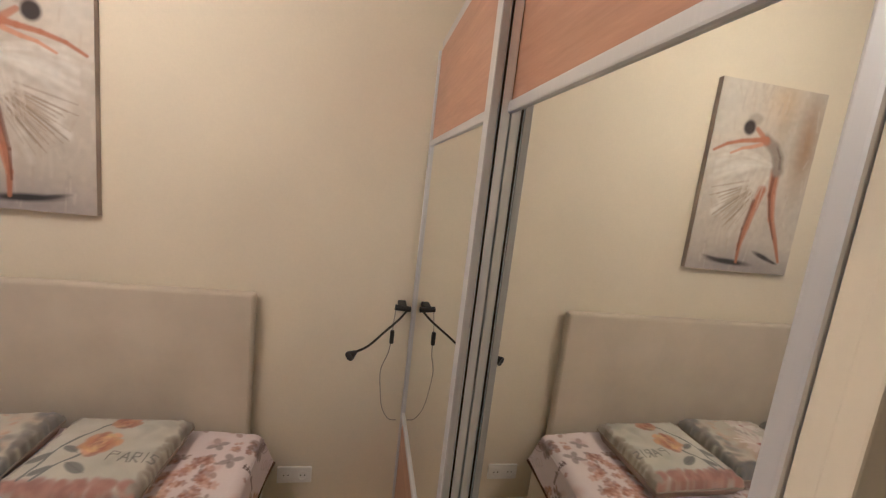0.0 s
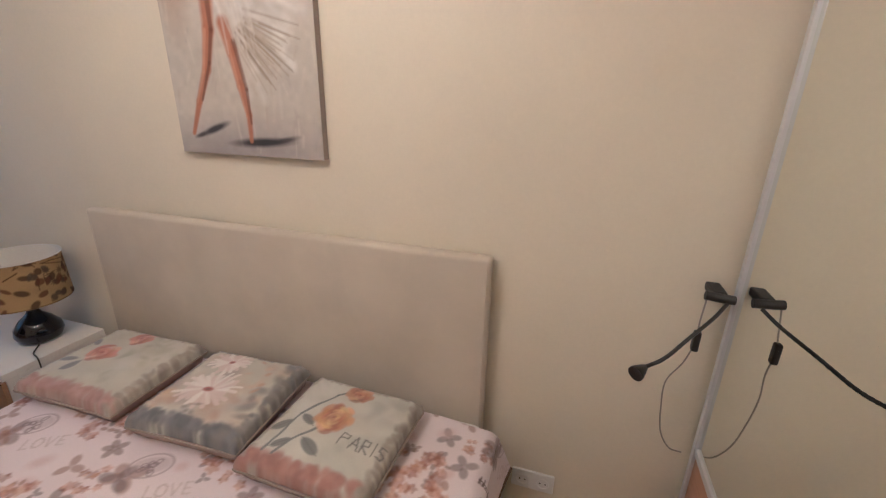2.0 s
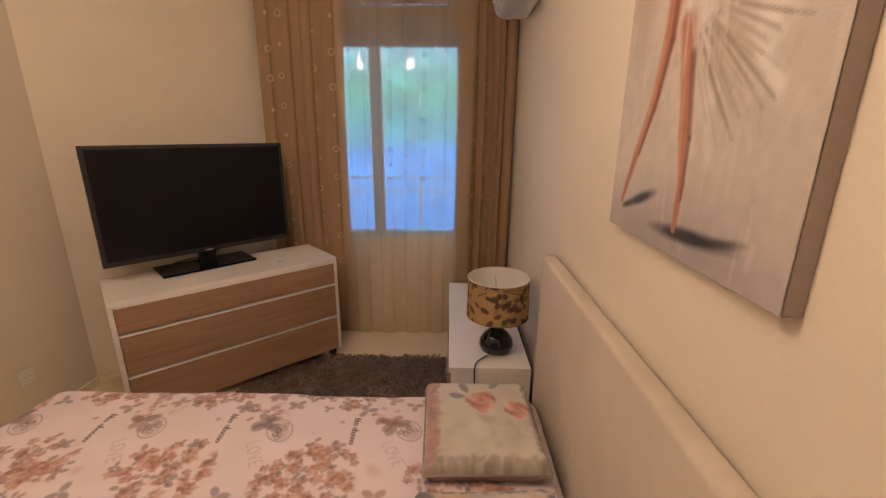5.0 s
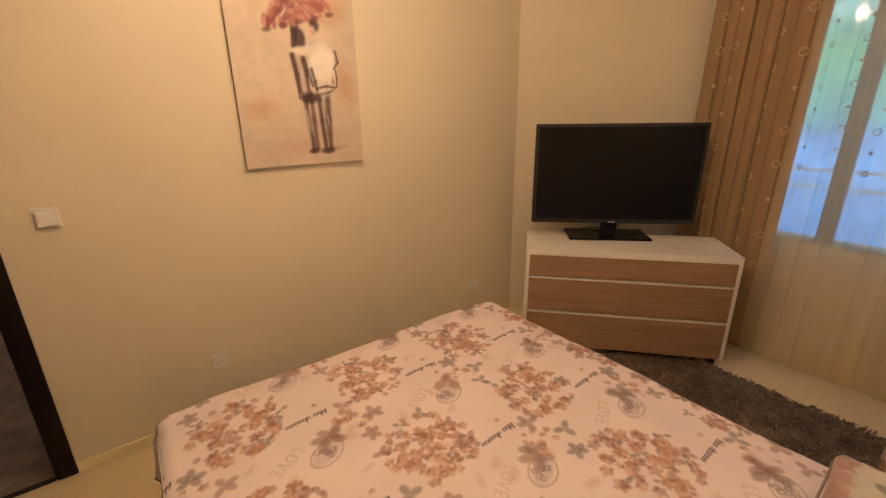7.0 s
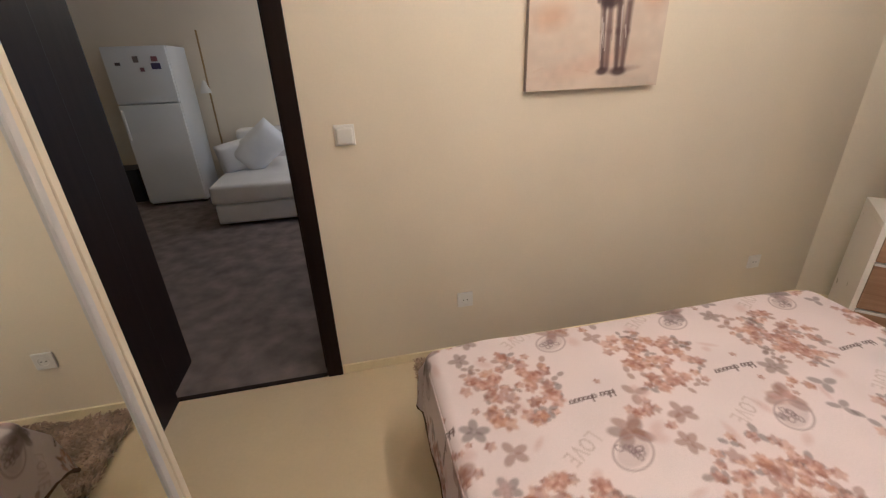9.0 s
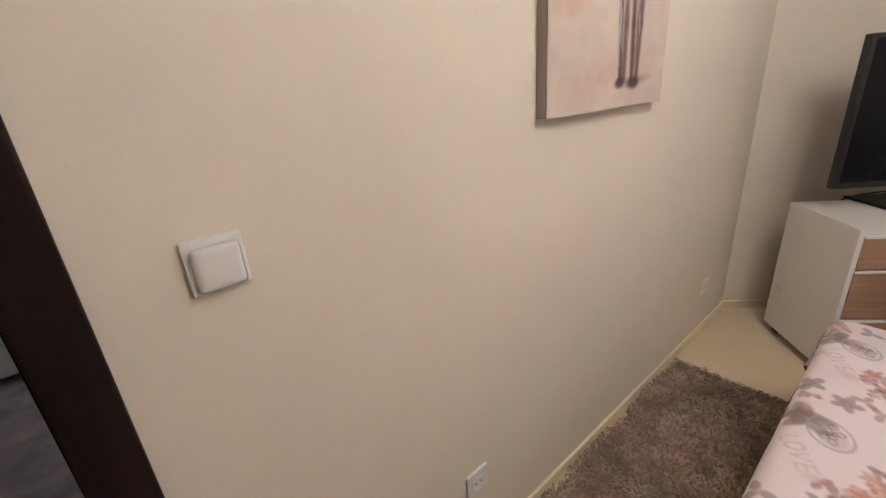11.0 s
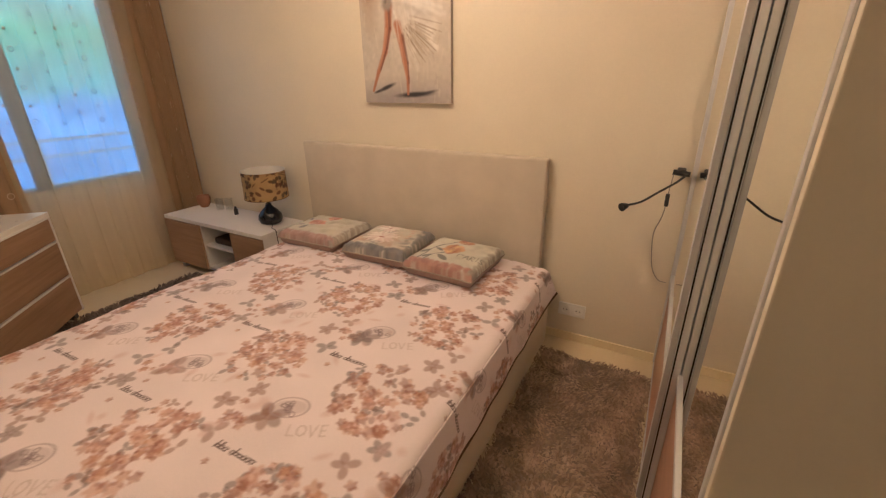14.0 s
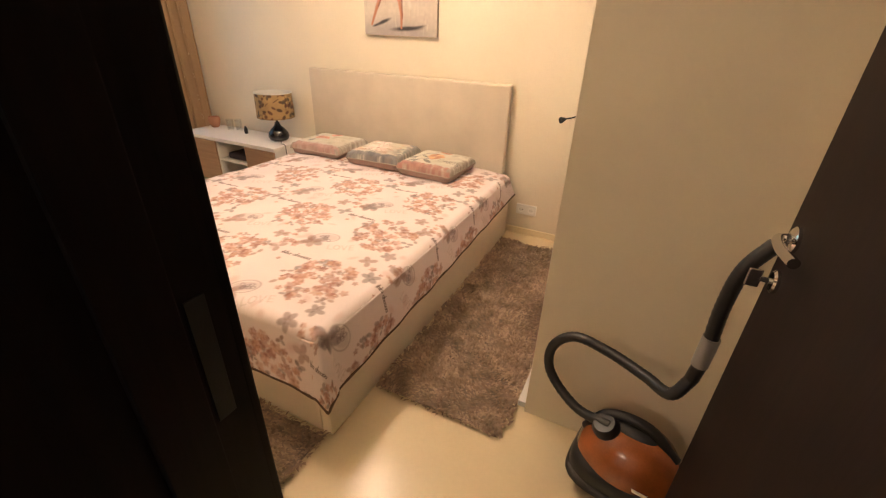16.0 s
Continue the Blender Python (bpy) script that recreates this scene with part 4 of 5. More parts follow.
def walkers(s, r):
    s.col[:] = srgb(212, 196, 178)
    s.mottle(0.08, 0.15, 6)
    for x, y, a, b, c in ((0.10, 0.28, 0.12, 0.07, srgb(196, 150, 112)), (0.55, 0.40, 0.08, 0.16, srgb(196, 152, 118)), (0.5, 0.75, 0.12, 0.10, srgb(198, 150, 104)), (0.12, 0.8, 0.10, 0.12, srgb(206, 172, 142)), (0.3, 0.10, 0.3, 0.06, srgb(204, 172, 150))):
        s.blob(x, y, a, b, 0.2, c, 0.6, 0.8)
    for k in range(60):
        x, y = r.uniform(0, s.w), r.uniform(0, s.h)
        s.line([(x, y), (x + r.uniform(-0.06, 0.06), y + r.uniform(-0.02, 0.02))], r.uniform(0.004, 0.01), r.choice((srgb(220, 200, 176), srgb(196, 160, 130), srgb(212, 184, 160))), 0.25, soft=0.9)
    dark, grey, pale = srgb(74, 52, 52), srgb(136, 116, 112), srgb(222, 212, 202)
    s.blob(0.42, 0.07, 0.13, 0.018, 0.08, srgb(132, 102, 96), 0.7, 0.8)
    for x0, x1, wd_, c in ((0.322, 0.345, 0.019, dark), (0.356, 0.366, 0.017, srgb(104, 80, 78)), (0.398, 0.412, 0.024, dark), (0.444, 0.440, 0.024, srgb(92, 68, 66))):
        s.line([(x0, 0.36), ((x0 + x1) / 2, 0.22), (x1, 0.08)], wd_, c, 0.9, 0.017, 0.7)
    s.blob(0.345, 0.20, 0.026, 0.13, 0.1, srgb(120, 96, 92), 0.55, 0.8)
    s.blob(0.428, 0.20, 0.036, 0.14, 0.0, srgb(112, 88, 84), 0.6, 0.8)
    for k in range(16):
        xx = r.uniform(0.32, 0.45)
        s.line([(xx, r.uniform(0.24, 0.34)), (xx + 0.008, r.uniform(0.10, 0.2))], 0.005, r.choice((pale, srgb(176, 150, 138), grey)), 0.55, 0.003, 0.8)
    s.blob(0.345, 0.068, 0.034, 0.020, 0.1, srgb(70, 48, 48), 0.9, 0.5)
    s.blob(0.425, 0.064, 0.046, 0.022, 0.05, srgb(66, 46, 46), 0.9, 0.5)
    s.blob(0.335, 0.335, 0.040, 0.042, 0.0, srgb(70, 50, 52), 0.9, 0.5)
    # two coats side by side, arms linked
    s.blob(0.325, 0.455, 0.056, 0.115, 0.04, srgb(196, 176, 164), 0.95, 0.35)
    s.blob(0.425, 0.475, 0.085, 0.150, 0.03, pale, 0.97, 0.28)
    s.blob(0.350, 0.575, 0.100, 0.040, 0.10, srgb(214, 200, 190), 0.9, 0.5)
    s.line([(0.282, 0.53), (0.295, 0.42), (0.300, 0.33)], 0.016, srgb(96, 72, 72), 0.85, 0.012, 0.7)
    s.line([(0.335, 0.52), (0.35, 0.46), (0.375, 0.39)], 0.017, srgb(80, 58, 58), 0.85, 0.012, 0.7)
    s.line([(0.455, 0.55), (0.475, 0.50), (0.482, 0.41)], 0.010, srgb(110, 86, 82), 0.8, 0.008, 0.7)
    s.line([(0.505, 0.52), (0.490, 0.48)], 0.014, srgb(96, 72, 72), 0.85, 0.010, 0.7)
    s.line([(0.39, 0.345), (0.46, 0.362), (0.485, 0.375)], 0.012, srgb(104, 80, 78), 0.7, 0.008, 0.8)
    for k in range(34):
        x, y = r.uniform(0.29, 0.48), r.uniform(0.38, 0.60)
        s.line([(x, y), (x + r.uniform(-0.01, 0.01), y - r.uniform(0.02, 0.05))], 0.007, r.choice((grey, pale, pale, srgb(196, 178, 168), srgb(160, 136, 128))), 0.45, 0.004, 0.8)
    # dark hair and the umbrella tilted over both
    s.line([(0.31, 0.72), (0.305, 0.64), (0.295, 0.575)], 0.030, srgb(72, 46, 50), 0.92, 0.018, 0.5)
    s.line([(0.395, 0.76), (0.40, 0.69), (0.395, 0.64)], 0.026, srgb(84, 56, 60), 0.92, 0.016, 0.5)
    for k in range(110):
        a, q = r.uniform(0.0, 3.1416), math.sqrt(r.random())
        ux, uy = 0.175 * q * math.cos(a), 0.115 * q * math.sin(a)
        x, y = 0.335 + ux * 0.96 - uy * 0.28, 0.685 + uy * 0.96 + ux * 0.28
        s.blob(x, y, 0.032, 0.015, math.atan2(0.7 * math.cos(a), -math.sin(a)) + 0.28, r.choice((srgb(176, 112, 106), srgb(192, 132, 122), srgb(136, 72, 74), srgb(204, 152, 140), srgb(166, 98, 94))), 0.75, 0.5)
    for k in range(5):
        u = -0.165 + 0.0825 * k
        x, y = 0.335 + u * 0.96, 0.682 + u * 0.28
        s.blob(x, y, 0.030, 0.016, 0.28, srgb(112, 58, 62), 0.75, 0.5)
        s.line([(0.30, 0.80), (x, y)], 0.005, srgb(120, 62, 66), 0.5, 0.003, 0.7)
    hair = srgb(66, 42, 46)
    s.blob(0.325, 0.610, 0.040, 0.062, 0.1, hair, 0.93, 0.4)
    s.blob(0.412, 0.672, 0.028, 0.036, 0.0, srgb(78, 50, 54), 0.9, 0.5)
    s.blob(0.385, 0.640, 0.026, 0.042, -0.5, srgb(222, 196, 186), 0.85, 0.5)
    s.blob(0.436, 0.500, 0.082, 0.105, 0.0, srgb(244, 238, 230), 0.95, 0.35)
    s.blob(0.350, 0.555, 0.085, 0.026, 0.08, srgb(230, 218, 208), 0.9, 0.5)
    for pts, wide in ((((0.283, 0.53), (0.298, 0.44), (0.305, 0.36)), 0.020), (((0.335, 0.51), (0.345, 0.44), (0.348, 0.37)), 0.019), (((0.372, 0.47), (0.386, 0.41), (0.392, 0.37)), 0.013), (((0.505, 0.56), (0.518, 0.51), (0.492, 0.475)), 0.010), (((0.388, 0.378), (0.44, 0.39), (0.50, 0.385)), 0.010), (((0.500, 0.47), (0.505, 0.43), (0.500, 0.39)), 0.008)):
        s.line(pts, wide, srgb(86, 62, 62), 0.85, wide * 0.7, 0.7)
    s.blob(0.357, 0.332, 0.054, 0.034, 0.0, srgb(62, 42, 44), 0.9, 0.5)
    s.mottle(0.05, 0.03, 19)


painting(1.214, 1.818, 1.355, 2.275, YN, -1, dancer, 3, "tall canvas painting of a bending dancer in white tulle")
painting(1.280, 1.905, 1.325, 2.255, 0.0, 1, walkers, 4, "tall canvas painting of figures under a red umbrella")

# ---- dresser and television ----
dm = ((0.418 - 0.424) / 2, (0.537 + 1.468) / 2)
TURN = math.degrees(math.atan2(1.468 - 0.537, -0.424 - 0.418))  # along the front
DW, DD, DHT = 1.26, 0.45, 0.742
dr = thing("dresser", (dm[0] + 0.005, dm[1] + 0.005, 0), "white dresser with pale oak drawer fronts across the corner", "dresser", turn=TURN)
# local: x along the front, y towards the wall
ZF = 0.045
part("top", box(-DW / 2, 0.0, DHT - 0.03, DW / 2, DD, DHT, 0.003), WHITE, dr, local=True)
for sx in (-1, 1):
    part("side_panel", box(sx * DW / 2, 0.0, ZF, sx * (DW / 2 - 0.022), DD, DHT - 0.03, 0.002), WHITE, dr, local=True)
part("back_panel", box(-DW / 2 + 0.022, DD - 0.008, ZF + 0.02, DW / 2 - 0.022, DD - 0.002, DHT - 0.03), WHITE, dr, local=True)
part("bottom_panel", box(-DW / 2 + 0.022, 0.02, ZF, DW / 2 - 0.022, DD - 0.01, ZF + 0.02), WHITE, dr, local=True)
for sx in (-0.58, 0.58):
    for sy in (0.05, DD - 0.05):
        part("foot", box(sx - 0.02, sy - 0.02, 0, sx + 0.02, sy + 0.02, ZF, 0.003), BLACKPL, dr, local=True)
ROWS = ((0.560, DHT - 0.042), (0.318, 0.540), (0.058, 0.298))
for k, (z0, z1) in enumerate(ROWS):
    for a, b in ((-DW / 2 + 0.024, -0.0006), (0.0006, DW / 2 - 0.024)) if k == 0 else ((-DW / 2 + 0.024, DW / 2 - 0.024),):
        d = part("drawer", box(a, -0.002, z0, b, 0.016, z1, 0.002), OAK, dr, "pale oak drawer front", local=True)
        part("handle", box(a, -0.006, z1 + 0.001, b, 0.014, z1 + 0.012, 0.002), WHITE, d, "white grip strip", local=True)

tvm = (-0.154, 0.757)
TVT = math.degrees(math.atan2(1.119 - 0.396, -0.533 - 0.225))
tv = thing("television", (tvm[0], tvm[1], DHT), "black flat-screen television, switched off, on its stand", "television", turn=TVT)
part("screen_frame", box(-0.524, -0.004, 0.112, 0.524, 0.034, 0.757, 0.006), BLACKPL, tv, local=True)
part("screen", box(-0.502, -0.0065, 0.142, 0.502, -0.0045, 0.737), BLACKGLOSS, tv, "dark glossy screen", local=True)
part("rear_housing", box(-0.36, 0.034, 0.20, 0.36, 0.065, 0.62, 0.015), BLACKPL, tv, local=True)
part("neck", box(-0.05, 0.035, 0.012, 0.05, 0.075, 0.26, 0.006), BLACKGLOSS, tv, local=True)
part("stand_base", box(-0.27, -0.035, 0.0, 0.27, 0.225, 0.014, 0.006), BLACKGLOSS, tv, local=True)
part("badge", box(-0.022, -0.0075, 0.118, 0.022, -0.0045, 0.128, 0.001), CHROME, tv, "small silver badge", local=True)
solo("tv_cable", tube([(-0.22, 0.80, 0.90), (-0.30, 0.70, 0.80), (-0.24, 0.42, 0.72), (-0.22, 0.30, 0.55), (-0.22, 0.27, 0.25), (-0.22, 0.27, 0.02)], 0.004, 8), BLACKPL, "thin black television cable behind the dresser", "cable", smooth=True)

# ---- bench with lamp ----
NX0, NX1, NY0, NY1, NZ = -0.66, 0.522, 2.258, 2.66, 0.474
ns = thing("low_bench", ((NX0 + NX1) / 2, 2.46, 0), "low white bench with oak doors and an open shelf", "bench")
part("top", box(NX0, NY0, NZ - 0.03, NX1, NY1, NZ, 0.003), WHITE, ns)
part("bottom_panel", box(NX0, NY0 + 0.01, 0.06, NX1, NY1, 0.085, 0.002), WHITE, ns)
for x in (NX0, -0.215, 0.165, NX1 - 0.02):
    part("upright", box(x, NY0 + 0.012, 0.085, x + 0.02, NY1, NZ - 0.03), WHITE, ns)
part("shelf", box(-0.195, NY0 + 0.02, 0.262, 0.165, NY1 - 0.01, 0.28), WHITE, ns)
part("back_panel", box(NX0 + 0.02, NY1 - 0.006, 0.085, NX1 - 0.02, NY1, NZ - 0.03), WHITE, ns)
part("cabinet_door", box(NX0 + 0.002, NY0 - 0.006, 0.064, -0.205, NY0 + 0.011, NZ - 0.034, 0.002), OAK, ns, "pale oak door")
part("cabinet_door", box(0.175, NY0 - 0.006, 0.064, NX1 - 0.002, NY0 + 0.011, NZ - 0.034, 0.002), OAK, ns, "pale oak door")
for x in (NX0 + 0.05, NX1 - 0.05):
    for y in (NY0 + 0.05, NY1 - 0.05):
        part("leg", box(x - 0.02, y - 0.02, 0, x + 0.02, y + 0.02, 0.06, 0.003), WHITE, ns)
solo("folded_cloth", box(-0.14, 2.32, 0.281, 0.10, 2.52, 0.335, 0.018, segs=3), surf("dark_folded_cloth", (0.05, 0.035, 0.035), 0.9), "dark folded cloth on the bench shelf", "cloth", smooth=True)
solo("black_box", box(-0.02, 2.30, 0.086, 0.14, 2.48, 0.125, 0.004), BLACKPL, "flat black box inside the bench", "box")

LX, LY = 0.345, 2.505
tl = thing("table_lamp", (LX, LY, NZ), "table lamp with black glazed base and leaf-patterned drum shade", "lamp")
part("base", lathe([(0.055, 0.0), (0.078, 0.012), (0.090, 0.04), (0.084, 0.07), (0.058, 0.105), (0.030, 0.130), (0.020, 0.150), (0.022, 0.158), (0.012, 0.165)], (LX, LY, NZ)), BLACKCER, tl, "black glazed squat base", smooth=True)
part("stem", lathe([(0.010, 0.160), (0.010, 0.26)], (LX, LY, NZ), 12), BLACKPL, tl)
shade = Sheet(2 * math.pi * 0.150, 0.205, 0.0035, srgb(164, 136, 92))
shade.mottle(0.12, 0.04, 21)
rs = random.Random(5)
for k in range(40):
    x, y = rs.uniform(0, shade.w), rs.uniform(0, shade.h)
    shade.line([(x, y), (x + rs.uniform(-0.05, 0.05), y + rs.uniform(-0.03, 0.03)), (x + rs.uniform(-0.07, 0.07), y + rs.uniform(-0.04, 0.04))], 0.003, srgb(84, 58, 40), 0.8)
for k in range(115):
    x, y = rs.uniform(0, shade.w), rs.uniform(0, shade.h)
    shade.blob(x, y, rs.uniform(0.014, 0.029), rs.uniform(0.009, 0.017), rs.uniform(0, 3.1), rs.choice((srgb(62, 40, 32), srgb(90, 54, 40), srgb(76, 66, 56))), 0.85, 0.3)
for k in range(9):
    shade.blob(rs.uniform(0, shade.w), rs.uniform(0.03, 0.18), 0.024, 0.022, 0, srgb(74, 58, 48), 0.75, 0.5, 9, 0.5)
shade.blob(0, 0.0, 9, 0.006, 0, srgb(74, 58, 40), 0.6, 0.5)


def drum(X, Y):
    a = X / 0.150
    r = 0.158 - 0.006 * Y / 0.205
    return LX + r * np.cos(a), LY + r * np.sin(a), NZ + 0.205 + Y


me = shade.mesh("shade", drum, SHADECLOTH)
me.transform(BASE[tl.name].inverted())
sh = new("shade", me)
sh.parent = tl
BASE[sh.name] = BASE[tl.name]
tagged(sh, "leaf-patterned drum shade")
inner = grid_bm(40, 1, lambda u, v: (LX + 0.1515 * math.cos(2 * math.pi * u), LY + 0.1515 * math.sin(2 * math.pi * u), NZ + 0.206 + 0.203 * v))
part("lining", inner, SHADEIN, sh, "white shade lining", smooth=True)
for z in (0.206, 0.409):
    part("rim", tube([(LX + 0.154 * math.cos(a), LY + 0.154 * math.sin(a), NZ + z) for a in np.linspace(0, 2 * math.pi, 33)], 0.003, 6, 2), SHADEIN if z > 0.3 else PIPING, sh, smooth=True)
part("spider", tube([(LX - 0.15, LY, NZ + 0.36), (LX, LY, NZ + 0.26), (LX + 0.15, LY, NZ + 0.36)], 0.002, 6), CHROME, tl)
part("bulb", lathe([(0.012, 0.26), (0.014, 0.28), (0.028, 0.32), (0.02, 0.345), (0.004, 0.352)], (LX, LY, NZ), 16), WHITEPL, tl, "unlit white bulb", smooth=True)
part("cable", tube([(LX + 0.07, LY - 0.05, NZ + 0.008), (LX + 0.12, LY - 0.10, NZ + 0.005), (NX1 + 0.006, LY - 0.12, NZ + 0.004), (NX1 + 0.012, LY - 0.12, NZ - 0.08), (NX1 + 0.012, LY - 0.10, 0.25)], 0.003, 6), BLACKPL, tl, "thin black cable", smooth=True)
solo("clay_pot", lathe([(0.030, 0), (0.048, 0.03), (0.056, 0.07), (0.05, 0.10), (0.046, 0.096), (0.02, 0.04)], (-0.56, 2.56, NZ), 24), BROWNCLAY, "small reddish brown clay pot on the bench", "pot", smooth=True)
for x, y, r, h in ((-0.33, 2.55, 0.034, 0.10), (-0.25, 2.58, 0.032, 0.105)):
    solo("drinking_glass", lathe([(r * 0.8, 0), (r * 0.86, 0.006), (r, h), (r * 0.93, h), (r * 0.78, 0.012)], (x, y, NZ), 24), CLEARGLASS, "clear drinking glass on the white bench", "glass", group="glasses on the bench", smooth=True)
solo("small_bottle", lathe([(0.016, 0), (0.017, 0.04), (0.010, 0.05), (0.010, 0.066)], (-0.10, 2.53, NZ), 16), BLACKPL, "tiny dark bottle on the white bench", "bottle", smooth=True)

# ---- rugs ----


def rug(x0, x1, y0, y1, mat, seed, label, step=0.0095):
    rg = thing("rug", ((x0 + x1) / 2, (y0 + y1) / 2, 0), label, "rug", "shaggy rugs round the bed")
    part("backing", box(x0 + 0.008, y0 + 0.008, 0.0005, x1 - 0.008, y1 - 0.008, 0.012, 0.004), RUGBACK, rg)
    r = np.random.RandomState(seed)
    nx, ny = int((x1 - x0) / step), int((y1 - y0) / step)
    X, Y = np.meshgrid(np.linspace(x0, x1, nx), np.linspace(y0, y1, ny))
    n = nx * ny
    px, py = X.ravel() + r.uniform(-0.008, 0.008, n), Y.ravel() + r.uniform(-0.008, 0.008, n)
    flow = 2.5 * np.sin(px * 7 + 2 * np.sin(py * 5)) + 2 * np.sin(py * 9 + seed) + r.uniform(-1.6, 1.6, n)
    hgt = r.uniform(0.014, 0.024, n) * (0.85 + 0.15 * np.sin(px * 31) * np.sin(py * 27))
    lean = r.uniform(0.012, 0.032, n)
    w = r.uniform(0.0035, 0.0072, n)
    dx, dy = np.cos(flow), np.sin(flow)
    v = np.empty((n, 5, 3))
    for k, (s, q, l) in enumerate(((-1, 0, 0), (1, 0, 0), (0.9, 0.75, 0.5), (-0.9, 0.75, 0.5), (0, 1, 1))):
        v[:, k, 0] = px - dy * w * s + dx * lean * l
        v[:, k, 1] = py + dx * w * s + dy * lean * l
        v[:, k, 2] = 0.008 + hgt * q * (0.9 if l == 1 else 1)
    b = np.arange(n) * 5
    faces = np.stack([b, b + 1, b + 2, b + 3], 1).tolist() + np.stack([b + 3, b + 2, b + 4], 1).tolist()
    v[..., 0] -= (x0 + x1) / 2
    v[..., 1] -= (y0 + y1) / 2
    me = bpy.data.meshes.new("shag")
    me.from_pydata(v.reshape(-1, 3).tolist(), [], faces)
    me.materials.append(mat)
    ob = new("shag", me)
    ob.parent = rg
    tagged(ob, kind="stuff")


rug(2.50, 3.07, 0.85, 2.525, TUFT, 1, "long shaggy brown-grey rug beside the bed")
rug(0.74, 2.46, 0.030, 0.545, TUFT, 2, "shaggy brown-grey runner at the foot of the bed")
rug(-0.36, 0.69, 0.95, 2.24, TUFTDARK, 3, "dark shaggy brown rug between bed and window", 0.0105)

# ---- curtains ----


def curtain(name, y0, y1, x, z0, z1, folds, amp, mat, label, ringsat, ringmat, seed, thick=0.003):
    r = random.Random(seed)
    ph = [r.uniform(0, 6.3) for _ in range(5)]

    def at(y, z):
        u = (y - y0) / (y1 - y0)
        q = (z - z0) / (z1 - z0)
        a = amp * (0.75 + 0.35 * (1 - q))
        wob = 0.25 * math.sin(3 * q + ph[0])
        xx = x + a * math.sin(2 * math.pi * folds * u + ph[1] + wob) + 0.35 * a * math.sin(2 * math.pi * folds * 2.3 * u + ph[2] + 0.6 * wob)
        return Vector((xx + 0.012 * (1 - q) ** 2, y + 0.012 * math.sin(2 * math.pi * folds * u * 2 + ph[3]) + 0.01 * math.sin(4 * q + ph[4]), z))

    cu = thing(name, (x, (y0 + y1) / 2, z0), label, "curtain")
    bm = grid_bm(int(folds * 22), 30, lambda u, v: at(y0 + u * (y1 - y0), z0 + v * (z1 - z0)))
    cloth = part("cloth", bm, mat, cu, smooth=True)
    if thick:
        so = cloth.modifiers.new("thick", "SOLIDIFY")
        so.thickness = thick
    own = bmesh.new()
    for y, z, rad, solid in ringsat:
        p = at(y, z)
        t = (at(y + 0.004, z) - at(y - 0.004, z)).normalized()
        up = Vector((0, 0, 1))
        nrm = t.cross(up).normalized()
        if nrm.x < 0:
            nrm = -nrm
        n = 12
        inner_r = 0.0 if solid else rad * 0.72
        a = [own.verts.new(p + nrm * 0.005 + rad * (t * math.cos(k * 2 * math.pi / n) + up * math.sin(k * 2 * math.pi / n))) for k in range(n)]
        if solid:
            own.faces.new(a)
        else:
            b = [own.verts.new(p + nrm * 0.006 + inner_r * (t * math.cos(k * 2 * math.pi / n) + up * math.sin(k * 2 * math.pi / n))) for k in range(n)]
            for k in range(n):
                own.faces.new((a[k], a[(k + 1) % n], b[(k + 1) % n], b[k]))
    ob = part("embroidery", own, ringmat, cu, "small stitched rings")
    tagged(ob, kind="stuff")
    return cu


def ring_columns(y0, y1, z0, z1, cols, pitch, seed, solid_every=3, rad=0.016):
    r = random.Random(seed)
    out = []
    for c in range(cols):
        y = y0 + (c + 0.5) * (y1 - y0) / cols + r.uniform(-0.01, 0.01)
        z, k = z0 + r.uniform(0, pitch), 0
        while z < z1:
            s = k % solid_every == solid_every - 1
            out.append((y, z, rad * (0.5 if s else r.uniform(0.75, 1.05)), s))
            z += pitch * r.uniform(0.9, 1.1)
            k += 1
    return out


curtain("thick_curtain", 0.915, 1.50, -0.775, 0.02, 2.69, 4.0, 0.017, DRAPE, "tan satin curtain with pale stitched rings", ring_columns(0.95, 1.47, 0.5, 2.65, 5, 0.21, 1, 3, 0.025), EMBROID, 1)
curtain("thick_curtain", 2.28, 2.69, -0.785, 0.02, 2.69, 4.5, 0.026, DRAPE, "tan satin curtain gathered beside the bench", ring_columns(2.30, 2.67, 0.5, 2.65, 5, 0.19, 2, 4, 0.025), EMBROID, 2)
curtain("sheer_curtain", 1.47, 2.42, -0.735, 0.02, 2.68, 5.0, 0.008, VOILE, "sheer cream voile curtain with brown dots", ring_columns(1.49, 2.40, 1.20, 2.62, 7, 0.105, 3, 2, 0.018), VOILEDOT, 3, 0.0)
crail = thing("curtain_rail", (-0.78, 1.8, 2.69), "white ceiling-mounted curtain rail", "curtain rail")
part("rail", box(-0.80, 0.93, 2.692, -0.765, 2.70, 2.715, 0.004), WHITEPL, crail)
for y in (1.0, 1.8, 2.6):
    part("bracket", box(-0.795, y - 0.02, 2.715, -0.77, y + 0.02, H, 0.003), WHITEPL, crail)

